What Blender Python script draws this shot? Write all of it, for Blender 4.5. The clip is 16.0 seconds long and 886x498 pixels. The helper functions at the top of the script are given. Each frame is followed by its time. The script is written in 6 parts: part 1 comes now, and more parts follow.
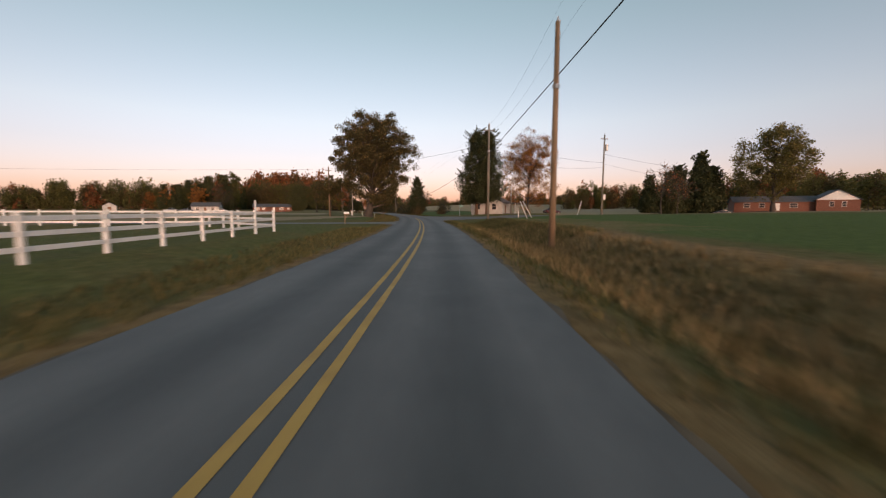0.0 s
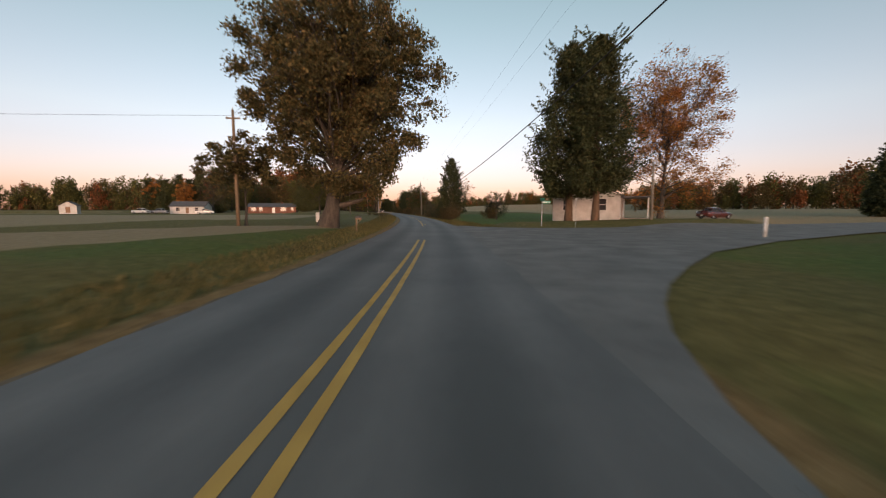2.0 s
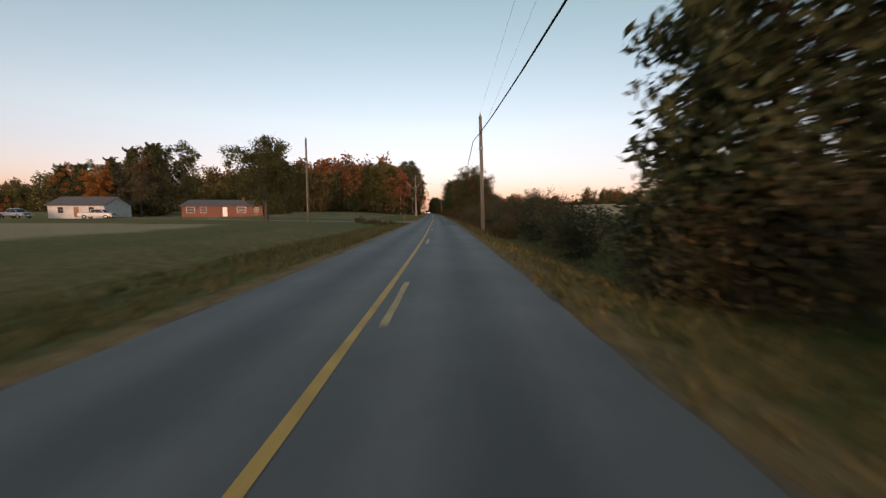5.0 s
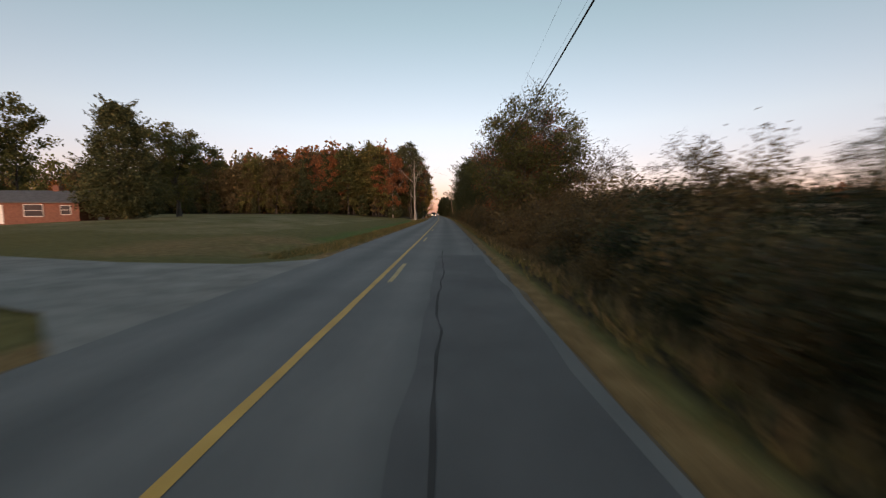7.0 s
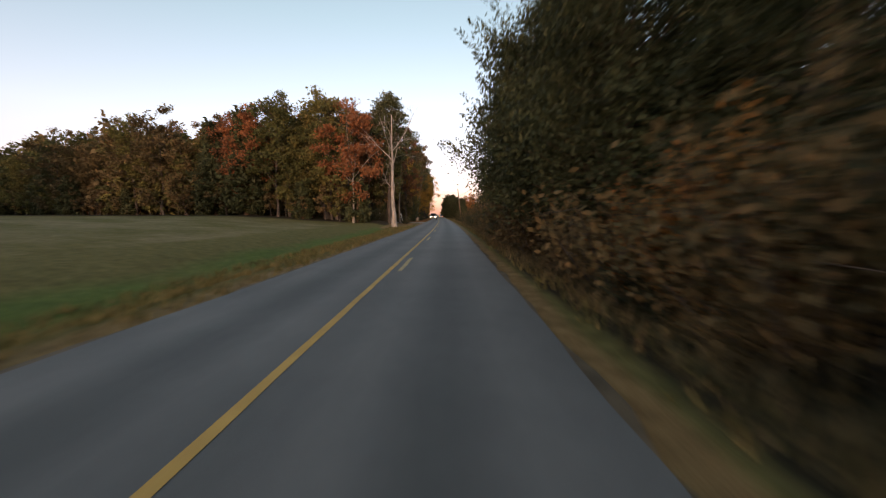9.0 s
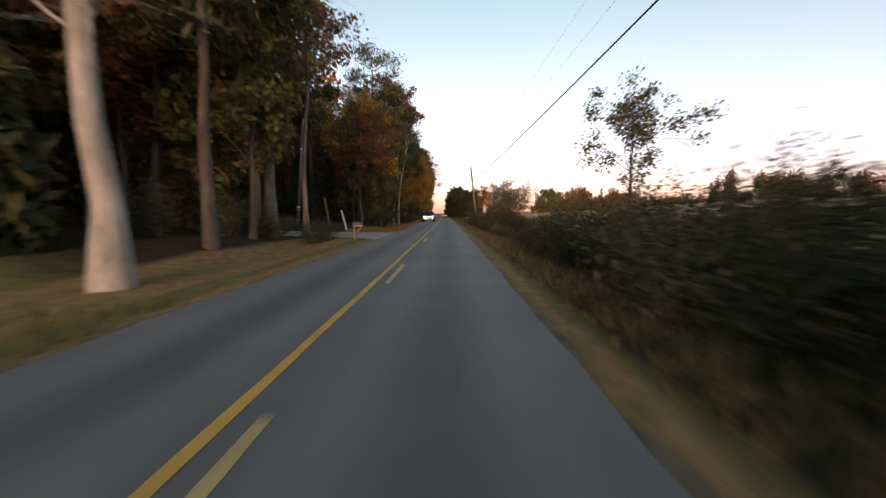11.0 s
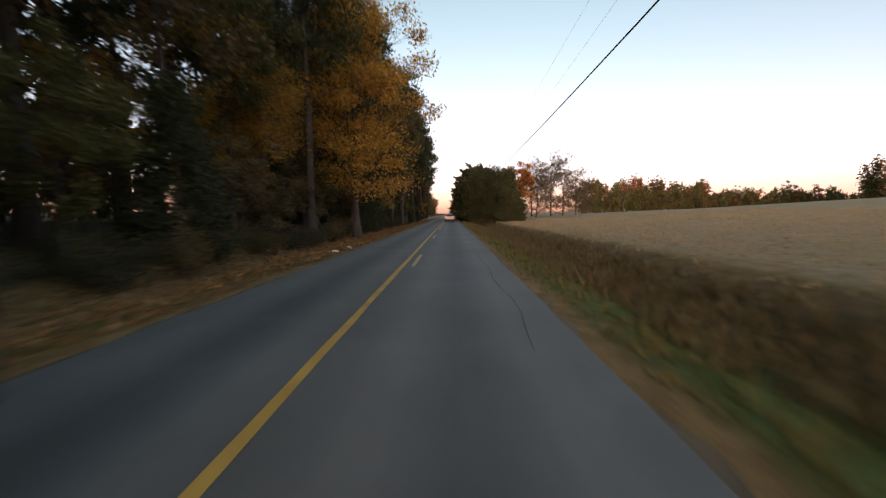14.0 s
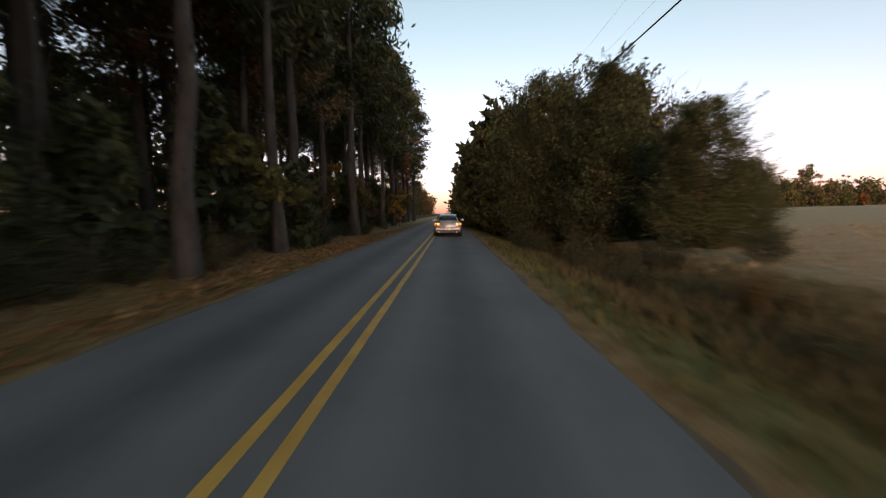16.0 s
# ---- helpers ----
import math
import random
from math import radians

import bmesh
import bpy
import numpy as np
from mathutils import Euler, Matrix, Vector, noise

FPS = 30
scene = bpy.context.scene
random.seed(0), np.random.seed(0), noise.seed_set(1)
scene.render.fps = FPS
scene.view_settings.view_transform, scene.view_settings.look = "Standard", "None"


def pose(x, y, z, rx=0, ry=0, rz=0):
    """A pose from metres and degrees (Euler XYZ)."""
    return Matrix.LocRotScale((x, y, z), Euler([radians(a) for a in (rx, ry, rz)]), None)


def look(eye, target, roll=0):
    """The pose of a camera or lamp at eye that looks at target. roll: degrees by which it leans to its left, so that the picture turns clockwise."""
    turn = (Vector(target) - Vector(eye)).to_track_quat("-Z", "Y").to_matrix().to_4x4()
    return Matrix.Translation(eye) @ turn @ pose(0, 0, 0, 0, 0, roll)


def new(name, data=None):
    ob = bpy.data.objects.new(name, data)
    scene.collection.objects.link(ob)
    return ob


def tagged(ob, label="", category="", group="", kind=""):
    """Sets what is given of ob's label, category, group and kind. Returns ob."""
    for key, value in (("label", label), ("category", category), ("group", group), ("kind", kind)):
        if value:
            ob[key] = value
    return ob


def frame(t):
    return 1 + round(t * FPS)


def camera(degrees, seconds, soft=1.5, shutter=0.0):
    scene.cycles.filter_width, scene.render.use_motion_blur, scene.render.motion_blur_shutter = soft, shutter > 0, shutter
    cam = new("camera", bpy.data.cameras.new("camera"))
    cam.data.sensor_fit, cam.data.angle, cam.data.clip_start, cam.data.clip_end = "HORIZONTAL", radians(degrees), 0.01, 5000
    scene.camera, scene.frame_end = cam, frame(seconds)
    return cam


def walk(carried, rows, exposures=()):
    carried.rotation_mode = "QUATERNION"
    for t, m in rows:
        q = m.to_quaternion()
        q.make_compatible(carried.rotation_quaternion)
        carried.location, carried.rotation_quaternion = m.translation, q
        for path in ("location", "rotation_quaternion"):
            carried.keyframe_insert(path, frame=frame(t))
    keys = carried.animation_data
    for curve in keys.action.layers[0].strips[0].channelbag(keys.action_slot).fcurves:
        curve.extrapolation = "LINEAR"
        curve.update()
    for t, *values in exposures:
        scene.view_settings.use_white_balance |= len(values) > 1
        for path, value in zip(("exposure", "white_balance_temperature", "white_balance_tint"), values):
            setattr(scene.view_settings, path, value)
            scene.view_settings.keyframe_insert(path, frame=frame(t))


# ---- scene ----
cam = camera(97.3, 16.0, soft=1.2, shutter=0.3)

# ---- the road's line: stations s (metres along the drive) and offsets d (metres to the right of the drive) ----
SPEED = 23.5
HEADINGS = [0.0, 3.18, 6.0, 9.28, 12.32, 14.18, 15.21, 15.88, 16.52, 16.67, 16.82, 17.5, 18.2, 18.5, 18.5, 18.5, 18.5]
STEP = 0.5
_s = np.arange(-400.0, 1600.0, STEP)
_h = np.radians(np.interp(_s / SPEED, np.arange(17), HEADINGS))
_x = np.concatenate([[0], np.cumsum(-np.sin(_h[:-1]) * STEP)])
_y = np.concatenate([[0], np.cumsum(np.cos(_h[:-1]) * STEP)])
_x -= np.interp(0, _s, _x)
_y -= np.interp(0, _s, _y)


def heading(s):
    return float(np.interp(s, _s, _h))


def R(s, d):
    """World x, y of station s, offset d."""
    h = heading(s)
    return float(np.interp(s, _s, _x) + math.cos(h) * d), float(np.interp(s, _s, _y) + math.sin(h) * d)


PITCH = [-5.8, -5.8, -5.8, -5.8, -5.7, -5.7, -5.7, -5.8, -5.6, -5.5, -5.5, -5.5, -5.5, -5.4, -5.2, -5.0, -4.9,
         -5.0, -5.0, -5.0, -5.1, -5.2, -5.2, -5.2, -5.2, -5.1, -5.1, -5.1, -5.2, -5.2, -5.2, -5.2, -5.2]
YAW_OFF = 1.1
rows = []
for k in range(33):
    t = k * 0.5
    x, y = R(SPEED * t, 0)
    rows.append((t, pose(x, y, 1.45, 90 + PITCH[k], 0, math.degrees(heading(SPEED * t)) + YAW_OFF)))
walk(cam, rows, exposures=[(0, 1.12, 7900, 24), (2.5, 1.27, 7900, 21), (4, 1.25, 7900, 21), (7.3, 1.2, 8000, 24), (9, 1.66, 8000, 27), (11.5, 1.75, 8000, 27), (16, 1.7, 8000, 26)])

# ---- dusk sky ----
world = bpy.data.worlds.new("dusk")
scene.world = world
world.use_nodes = True
wn, wl = world.node_tree.nodes, world.node_tree.links
bg = wn["Background"]
sky = wn.new("ShaderNodeTexSky")
sky.sky_type = "NISHITA"
sky.sun_disc = False
sky.sun_elevation = radians(5.0)
sky.sun_rotation = radians(165)
sky.air_density, sky.dust_density, sky.ozone_density = 1.0, 0.8, 2.0
soft_sky = wn.new("ShaderNodeHueSaturation")
soft_sky.inputs["Saturation"].default_value = 0.78
wl.new(sky.outputs["Color"], soft_sky.inputs["Color"])
# the rosy belt of dusk, all round the horizon
up = wn.new("ShaderNodeTexCoord")
split = wn.new("ShaderNodeSeparateXYZ")
wl.new(up.outputs["Generated"], split.inputs[0])
belt = wn.new("ShaderNodeValToRGB")
for k, (p, c) in enumerate(((0.0, (0.96, 0.66, 0.94)), (0.08, (1.0, 0.82, 1.05)), (0.2, (1.06, 1.0, 1.06)), (0.42, (0.86, 1.0, 0.94)), (0.8, (0.68, 0.93, 0.85)))):
    e = belt.color_ramp.elements[k] if k < 2 else belt.color_ramp.elements.new(p)
    e.position, e.color = p, (*c, 1)
wl.new(split.outputs["Z"], belt.inputs["Fac"])
rosy = wn.new("ShaderNodeMix")
rosy.data_type, rosy.blend_type = "RGBA", "MULTIPLY"
rosy.inputs["Factor"].default_value = 1.0
wl.new(soft_sky.outputs["Color"], rosy.inputs[6])
wl.new(belt.outputs["Color"], rosy.inputs[7])
wl.new(rosy.outputs[2], bg.inputs["Color"])
bg.inputs["Strength"].default_value = 0.15
sun_data = bpy.data.lights.new("sun", "SUN")
sun_data.energy, sun_data.angle, sun_data.color = 0.85, radians(15), (1.0, 0.72, 0.54)
sun = new("sun", sun_data)
sun.matrix_world = look((0, 0, 60), (-40 * math.sin(radians(165)), -40 * math.cos(radians(165)), 56.5))


# ---- materials ----
def node_mat(name):
    m = bpy.data.materials.new(name)
    m.use_nodes = True
    nt = m.node_tree
    return m, nt.nodes, nt.links, nt.nodes["Principled BSDF"]


def ramp(nodes, stops):
    r = nodes.new("ShaderNodeValToRGB")
    while len(r.color_ramp.elements) < len(stops):
        r.color_ramp.elements.new(0.5)
    for e, (p, c) in zip(r.color_ramp.elements, stops):
        e.position, e.color = p, (*c, 1)
    return r


def noise_tex(nodes, links, scale, detail=4, rough=0.6, stretch=None, coord="Position"):
    n = nodes.new("ShaderNodeTexNoise")
    n.inputs["Scale"].default_value, n.inputs["Detail"].default_value, n.inputs["Roughness"].default_value = scale, detail, rough
    if coord == "Position":
        src = nodes.new("ShaderNodeNewGeometry").outputs["Position"]
    else:
        src = nodes.new("ShaderNodeTexCoord").outputs["Object"]
    if stretch:
        mp = nodes.new("ShaderNodeMapping")
        mp.inputs["Scale"].default_value = stretch
        links.new(src, mp.inputs["Vector"])
        src = mp.outputs["Vector"]
    links.new(src, n.inputs["Vector"])
    return n


def plain(name, a, b, scale=6.0, rough=0.7, bump=0.2, metal=0.0, fine=60.0, coord="Position", stretch=None, coat=0.0):
    """Two-tone material: broad stains and fine grain, with bump."""
    m, nodes, links, p = node_mat(name)
    n1 = noise_tex(nodes, links, scale, 5, 0.6, stretch, coord)
    n2 = noise_tex(nodes, links, fine, 3, 0.6, stretch, coord)
    mx = nodes.new("ShaderNodeMath")
    mx.operation = "MULTIPLY_ADD"
    mx.inputs[1].default_value, mx.inputs[2].default_value = 0.35, -0.17
    links.new(n2.outputs["Fac"], mx.inputs[0])
    ad = nodes.new("ShaderNodeMath")
    links.new(n1.outputs["Fac"], ad.inputs[0])
    links.new(mx.outputs[0], ad.inputs[1])
    r = ramp(nodes, [(0.3, a), (0.7, b)])
    links.new(ad.outputs[0], r.inputs["Fac"])
    links.new(r.outputs["Color"], p.inputs["Base Color"])
    p.inputs["Roughness"].default_value, p.inputs["Metallic"].default_value = rough, metal
    p.inputs["Coat Weight"].default_value = coat
    if bump:
        bp = nodes.new("ShaderNodeBump")
        bp.inputs["Strength"].default_value, bp.inputs["Distance"].default_value = bump, 0.01
        links.new(n2.outputs["Fac"], bp.inputs["Height"])
        links.new(bp.outputs["Normal"], p.inputs["Normal"])
    return m


def leaf_mat(name, stops, translucent=0.25, spread=0.5):
    """Foliage: each leaf takes its own tone, each plant leans to its own part of the range."""
    m, nodes, links, p = node_mat(name)
    geo = nodes.new("ShaderNodeNewGeometry")
    info = nodes.new("ShaderNodeObjectInfo")
    a = nodes.new("ShaderNodeMath")
    a.operation = "MULTIPLY"
    a.inputs[1].default_value = 1 - spread
    links.new(geo.outputs["Random Per Island"], a.inputs[0])
    b = nodes.new("ShaderNodeMath")
    b.operation = "MULTIPLY_ADD"
    b.inputs[1].default_value = spread
    links.new(info.outputs["Random"], b.inputs[0])
    links.new(a.outputs[0], b.inputs[2])
    r = ramp(nodes, stops)
    links.new(b.outputs[0], r.inputs["Fac"])
    n = noise_tex(nodes, links, 0.5, 3)
    dark = nodes.new("ShaderNodeMix")
    dark.data_type, dark.blend_type = "RGBA", "MULTIPLY"
    dark.inputs["Factor"].default_value = 0.6
    rr = ramp(nodes, [(0.3, (0.55, 0.5, 0.5)), (0.7, (1.15, 1.15, 1.1))])
    links.new(n.outputs["Fac"], rr.inputs["Fac"])
    links.new(r.outputs["Color"], dark.inputs[6])
    links.new(rr.outputs["Color"], dark.inputs[7])
    links.new(dark.outputs[2], p.inputs["Base Color"])
    p.inputs["Roughness"].default_value = 0.65
    p.inputs["Specular IOR Level"].default_value = 0.25
    tr = nodes.new("ShaderNodeBsdfTranslucent")
    links.new(dark.outputs[2], tr.inputs["Color"])
    mix = nodes.new("ShaderNodeMixShader")
    mix.inputs[0].default_value = translucent
    links.new(p.outputs[0], mix.inputs[1])
    links.new(tr.outputs[0], mix.inputs[2])
    links.new(mix.outputs[0], nodes["Material Output"].inputs["Surface"])
    return m


def ground_mat():
    m, nodes, links, p = node_mat("grassland")
    att = nodes.new("ShaderNodeVertexColor")
    att.layer_name = "cover"
    sep = nodes.new("ShaderNodeSeparateColor")
    links.new(att.outputs["Color"], sep.inputs["Color"])
    n1 = noise_tex(nodes, links, 0.22, 6, 0.65)
    n2 = noise_tex(nodes, links, 3.0, 6, 0.7)
    n3 = noise_tex(nodes, links, 35.0, 4, 0.7)

    def cover(stops, fine):
        s = nodes.new("ShaderNodeMath")
        s.operation = "MULTIPLY_ADD"
        s.inputs[1].default_value = fine
        links.new(n3.outputs["Fac"], s.inputs[0])
        t = nodes.new("ShaderNodeMath")
        t.operation = "MULTIPLY_ADD"
        t.inputs[1].default_value = 1 - fine
        links.new(n2.outputs["Fac"], t.inputs[0])
        links.new(s.outputs[0], t.inputs[2])
        s.inputs[2].default_value = 0
        r = ramp(nodes, stops)
        links.new(t.outputs[0], r.inputs["Fac"])
        return r.outputs["Color"]

    green = cover([(0.3, (0.042, 0.066, 0.018)), (0.5, (0.09, 0.135, 0.034)), (0.7, (0.18, 0.21, 0.066))], 0.45)
    straw = cover([(0.3, (0.09, 0.056, 0.028)), (0.5, (0.25, 0.155, 0.07)), (0.7, (0.45, 0.3, 0.145))], 0.45)
    stubble = cover([(0.3, (0.2, 0.15, 0.088)), (0.5, (0.33, 0.25, 0.15)), (0.7, (0.48, 0.375, 0.235))], 0.45)
    olive = cover([(0.3, (0.066, 0.06, 0.022)), (0.5, (0.145, 0.126, 0.046)), (0.7, (0.26, 0.21, 0.088))], 0.45)

    def blend(a, b, w):
        s = nodes.new("ShaderNodeMath")
        s.operation = "MULTIPLY_ADD"
        s.inputs[1].default_value, s.inputs[2].default_value = 0.9, -0.45
        links.new(n1.outputs["Fac"], s.inputs[0])
        t = nodes.new("ShaderNodeMath")
        t.use_clamp = True
        links.new(w, t.inputs[0])
        links.new(s.outputs[0], t.inputs[1])
        e = nodes.new("ShaderNodeMapRange")
        e.inputs[1].default_value, e.inputs[2].default_value = 0.3, 0.7
        links.new(t.outputs[0], e.inputs[0])
        x = nodes.new("ShaderNodeMix")
        x.data_type = "RGBA"
        links.new(e.outputs[0], x.inputs["Factor"])
        links.new(a, x.inputs[6])
        links.new(b, x.inputs[7])
        return x.outputs[2]

    c = blend(olive, green, sep.outputs[0])
    c = blend(c, stubble, sep.outputs[2])
    dark_cover = cover([(0.3, (0.022, 0.017, 0.011)), (0.5, (0.045, 0.034, 0.02)), (0.7, (0.085, 0.062, 0.034))], 0.45)
    c = blend(c, dark_cover, att.outputs["Alpha"])
    c = blend(c, straw, sep.outputs[1])
    links.new(c, p.inputs["Base Color"])
    p.inputs["Roughness"].default_value = 0.95
    p.inputs["Specular IOR Level"].default_value = 0.1
    bp = nodes.new("ShaderNodeBump")
    bp.inputs["Strength"].default_value, bp.inputs["Distance"].default_value = 0.7, 0.06
    links.new(n3.outputs["Fac"], bp.inputs["Height"])
    links.new(bp.outputs["Normal"], p.inputs["Normal"])
    return m


M_GROUND = ground_mat()


def road_mat():
    """Worn asphalt: paler wheel tracks, darker oil strip, fine aggregate, patches."""
    m, nodes, links, p = node_mat("worn_asphalt")
    att = nodes.new("ShaderNodeVertexColor")
    att.layer_name = "wear"
    sep = nodes.new("ShaderNodeSeparateColor")
    links.new(att.outputs["Color"], sep.inputs["Color"])
    n1, n2, n3 = noise_tex(nodes, links, 0.35, 5, 0.65), noise_tex(nodes, links, 6.0, 4, 0.7), noise_tex(nodes, links, 120.0, 2, 0.6)
    r = ramp(nodes, [(0.25, (0.076, 0.079, 0.078)), (0.5, (0.125, 0.125, 0.122)), (0.75, (0.185, 0.182, 0.174))])
    a = nodes.new("ShaderNodeMath")
    a.operation = "MULTIPLY_ADD"
    a.inputs[1].default_value = 0.3
    links.new(sep.outputs[0], a.inputs[0])
    b = nodes.new("ShaderNodeMath")
    b.operation = "MULTIPLY_ADD"
    b.inputs[1].default_value, b.inputs[2].default_value = 0.55, -0.05
    links.new(n1.outputs["Fac"], b.inputs[0])
    links.new(b.outputs[0], a.inputs[2])
    c = nodes.new("ShaderNodeMath")
    c.operation = "MULTIPLY_ADD"
    c.inputs[1].default_value = 0.22
    links.new(n2.outputs["Fac"], c.inputs[0])
    links.new(a.outputs[0], c.inputs[2])
    d = nodes.new("ShaderNodeMath")
    d.operation = "MULTIPLY_ADD"
    d.inputs[1].default_value = 0.16
    links.new(n3.outputs["Fac"], d.inputs[0])
    links.new(c.outputs[0], d.inputs[2])
    links.new(d.outputs[0], r.inputs["Fac"])
    links.new(r.outputs["Color"], p.inputs["Base Color"])
    p.inputs["Roughness"].default_value = 0.75
    bp = nodes.new("ShaderNodeBump")
    bp.inputs["Strength"].default_value, bp.inputs["Distance"].default_value = 0.5, 0.006
    links.new(n3.outputs["Fac"], bp.inputs["Height"])
    links.new(bp.outputs["Normal"], p.inputs["Normal"])
    return m


M_ROAD = road_mat()
M_TAR = plain("tar_seam", (0.022, 0.022, 0.023), (0.042, 0.042, 0.042), 3.0, 0.95, 0.1)
M_ASPHALT_OLD = plain("old_asphalt", (0.105, 0.104, 0.1), (0.2, 0.195, 0.185), 0.7, 0.9, 0.5, fine=70)
M_DRIVE = plain("drive_gravel", (0.13, 0.127, 0.118), (0.26, 0.25, 0.23), 0.9, 0.95, 0.7, fine=50)
M_PATCH = plain("asphalt_patch", (0.062, 0.062, 0.064), (0.105, 0.105, 0.106), 0.8, 0.8, 0.5, fine=90)
M_GRAVEL = plain("gravel", (0.16, 0.15, 0.135), (0.36, 0.34, 0.31), 1.5, 0.95, 0.9, fine=40)
M_SHOULDER = plain("shoulder", (0.07, 0.05, 0.03), (0.18, 0.125, 0.075), 2.0, 0.95, 0.8, fine=40)
M_YELLOW = plain("road_yellow", (0.44, 0.235, 0.045), (0.64, 0.365, 0.08), 2.5, 0.65, 0.2)
M_DASH = plain("worn_dash", (0.36, 0.25, 0.11), (0.54, 0.39, 0.18), 2.5, 0.7, 0.2)
M_BARK = plain("bark", (0.032, 0.026, 0.021), (0.088, 0.072, 0.058), 4.0, 0.95, 0.8, fine=25, stretch=(1, 1, 0.25))
M_BARK_PALE = plain("pale_bark", (0.16, 0.14, 0.12), (0.38, 0.34, 0.29), 3.0, 0.9, 0.6, fine=20, stretch=(1, 1, 0.3))
M_BARK_GREY = plain("grey_bark", (0.075, 0.062, 0.05), (0.19, 0.165, 0.14), 3.0, 0.9, 0.6, fine=20, stretch=(1, 1, 0.3))
M_BARK_RED = plain("cedar_bark", (0.06, 0.035, 0.022), (0.15, 0.095, 0.06), 4.0, 0.95, 0.8, fine=25, stretch=(1, 1, 0.2))
M_POLE = plain("pole_wood", (0.11, 0.075, 0.045), (0.24, 0.17, 0.11), 3.0, 0.9, 0.5, fine=30, stretch=(1, 1, 0.08))
M_POLE_GREY = plain("pole_wood_grey", (0.12, 0.105, 0.085), (0.24, 0.215, 0.18), 3.0, 0.9, 0.5, fine=30, stretch=(1, 1, 0.08))
M_WHITE = plain("white_vinyl", (0.68, 0.68, 0.66), (0.82, 0.82, 0.8), 1.5, 0.45, 0.05)
M_WHITE_OLD = plain("weathered_white", (0.45, 0.44, 0.42), (0.72, 0.71, 0.69), 2.0, 0.7, 0.2)
M_SIDING = plain("white_siding", (0.38, 0.375, 0.36), (0.56, 0.555, 0.54), 1.2, 0.6, 0.1)
M_BRICK = plain("red_brick", (0.12, 0.048, 0.032), (0.22, 0.096, 0.064), 5.0, 0.9, 0.5, fine=30)
M_MORTAR = plain("mortar", (0.24, 0.2, 0.17), (0.34, 0.3, 0.26), 5.0, 0.95, 0.3)
M_ROOF = plain("roof_shingle", (0.06, 0.06, 0.065), (0.13, 0.13, 0.135), 2.5, 0.9, 0.6, fine=20)
M_GLASS_DARK = plain("window_glass", (0.012, 0.014, 0.018), (0.02, 0.022, 0.026), 2.0, 0.18, 0.0)
M_BLACK = plain("black_plastic", (0.012, 0.012, 0.013), (0.025, 0.025, 0.026), 8.0, 0.5, 0.1)
M_RUBBER = plain("rubber", (0.012, 0.012, 0.012), (0.028, 0.028, 0.028), 10.0, 0.85, 0.2)
M_STEEL = plain("galvanised_steel", (0.3, 0.31, 0.32), (0.5, 0.51, 0.52), 8.0, 0.45, 0.1, metal=0.8)
M_WIRE = plain("black_cable", (0.012, 0.012, 0.014), (0.03, 0.03, 0.032), 3.0, 0.7, 0.0)
M_GREENBOX = plain("utility_green", (0.16, 0.2, 0.16), (0.28, 0.32, 0.27), 3.0, 0.6, 0.1)
M_SIGN = plain("sign_green", (0.0, 0.22, 0.14), (0.005, 0.28, 0.18), 3.0, 0.35, 0.0)
M_BLUE = plain("tag_blue", (0.05, 0.14, 0.42), (0.08, 0.2, 0.5), 3.0, 0.4, 0.0)
M_SIGNWHITE = plain("sign_white", (0.6, 0.6, 0.6), (0.8, 0.8, 0.8), 3.0, 0.4, 0.0)
M_DOOR = plain("brown_door", (0.16, 0.08, 0.04), (0.26, 0.14, 0.08), 3.0, 0.6, 0.2)
M_SILVER = plain("silver_paint", (0.27, 0.295, 0.33), (0.31, 0.335, 0.37), 2.0, 0.35, 0.0, metal=0.4, coat=1.0)
M_DARKPAINT = plain("dark_paint", (0.014, 0.014, 0.016), (0.022, 0.022, 0.025), 2.0, 0.25, 0.0, coat=1.0)
M_MAROON = plain("maroon_paint", (0.06, 0.012, 0.012), (0.09, 0.02, 0.018), 2.0, 0.25, 0.0, coat=1.0)
M_WHITEPAINT = plain("white_paint", (0.6, 0.6, 0.6), (0.72, 0.72, 0.72), 2.0, 0.3, 0.0, coat=1.0)
M_CHROME = plain("chrome", (0.6, 0.6, 0.62), (0.7, 0.7, 0.72), 4.0, 0.15, 0.0, metal=1.0)


def glow(name, color, strength):
    m, nodes, links, p = node_mat(name)
    p.inputs["Base Color"].default_value = (*color, 1)
    p.inputs["Emission Color"].default_value = (*color, 1)
    p.inputs["Emission Strength"].default_value = strength
    return m


M_HEADLAMP = glow("headlamp_lit", (1.0, 0.86, 0.62), 2.2)
M_MARKER = glow("marker_lit", (1.0, 0.45, 0.08), 0.45)
M_TAIL = glow("tail_lamp_lit", (0.8, 0.09, 0.02), 0.3)
M_TAILRING = glow("tail_ring_lit", (1.0, 0.36, 0.05), 1.5)

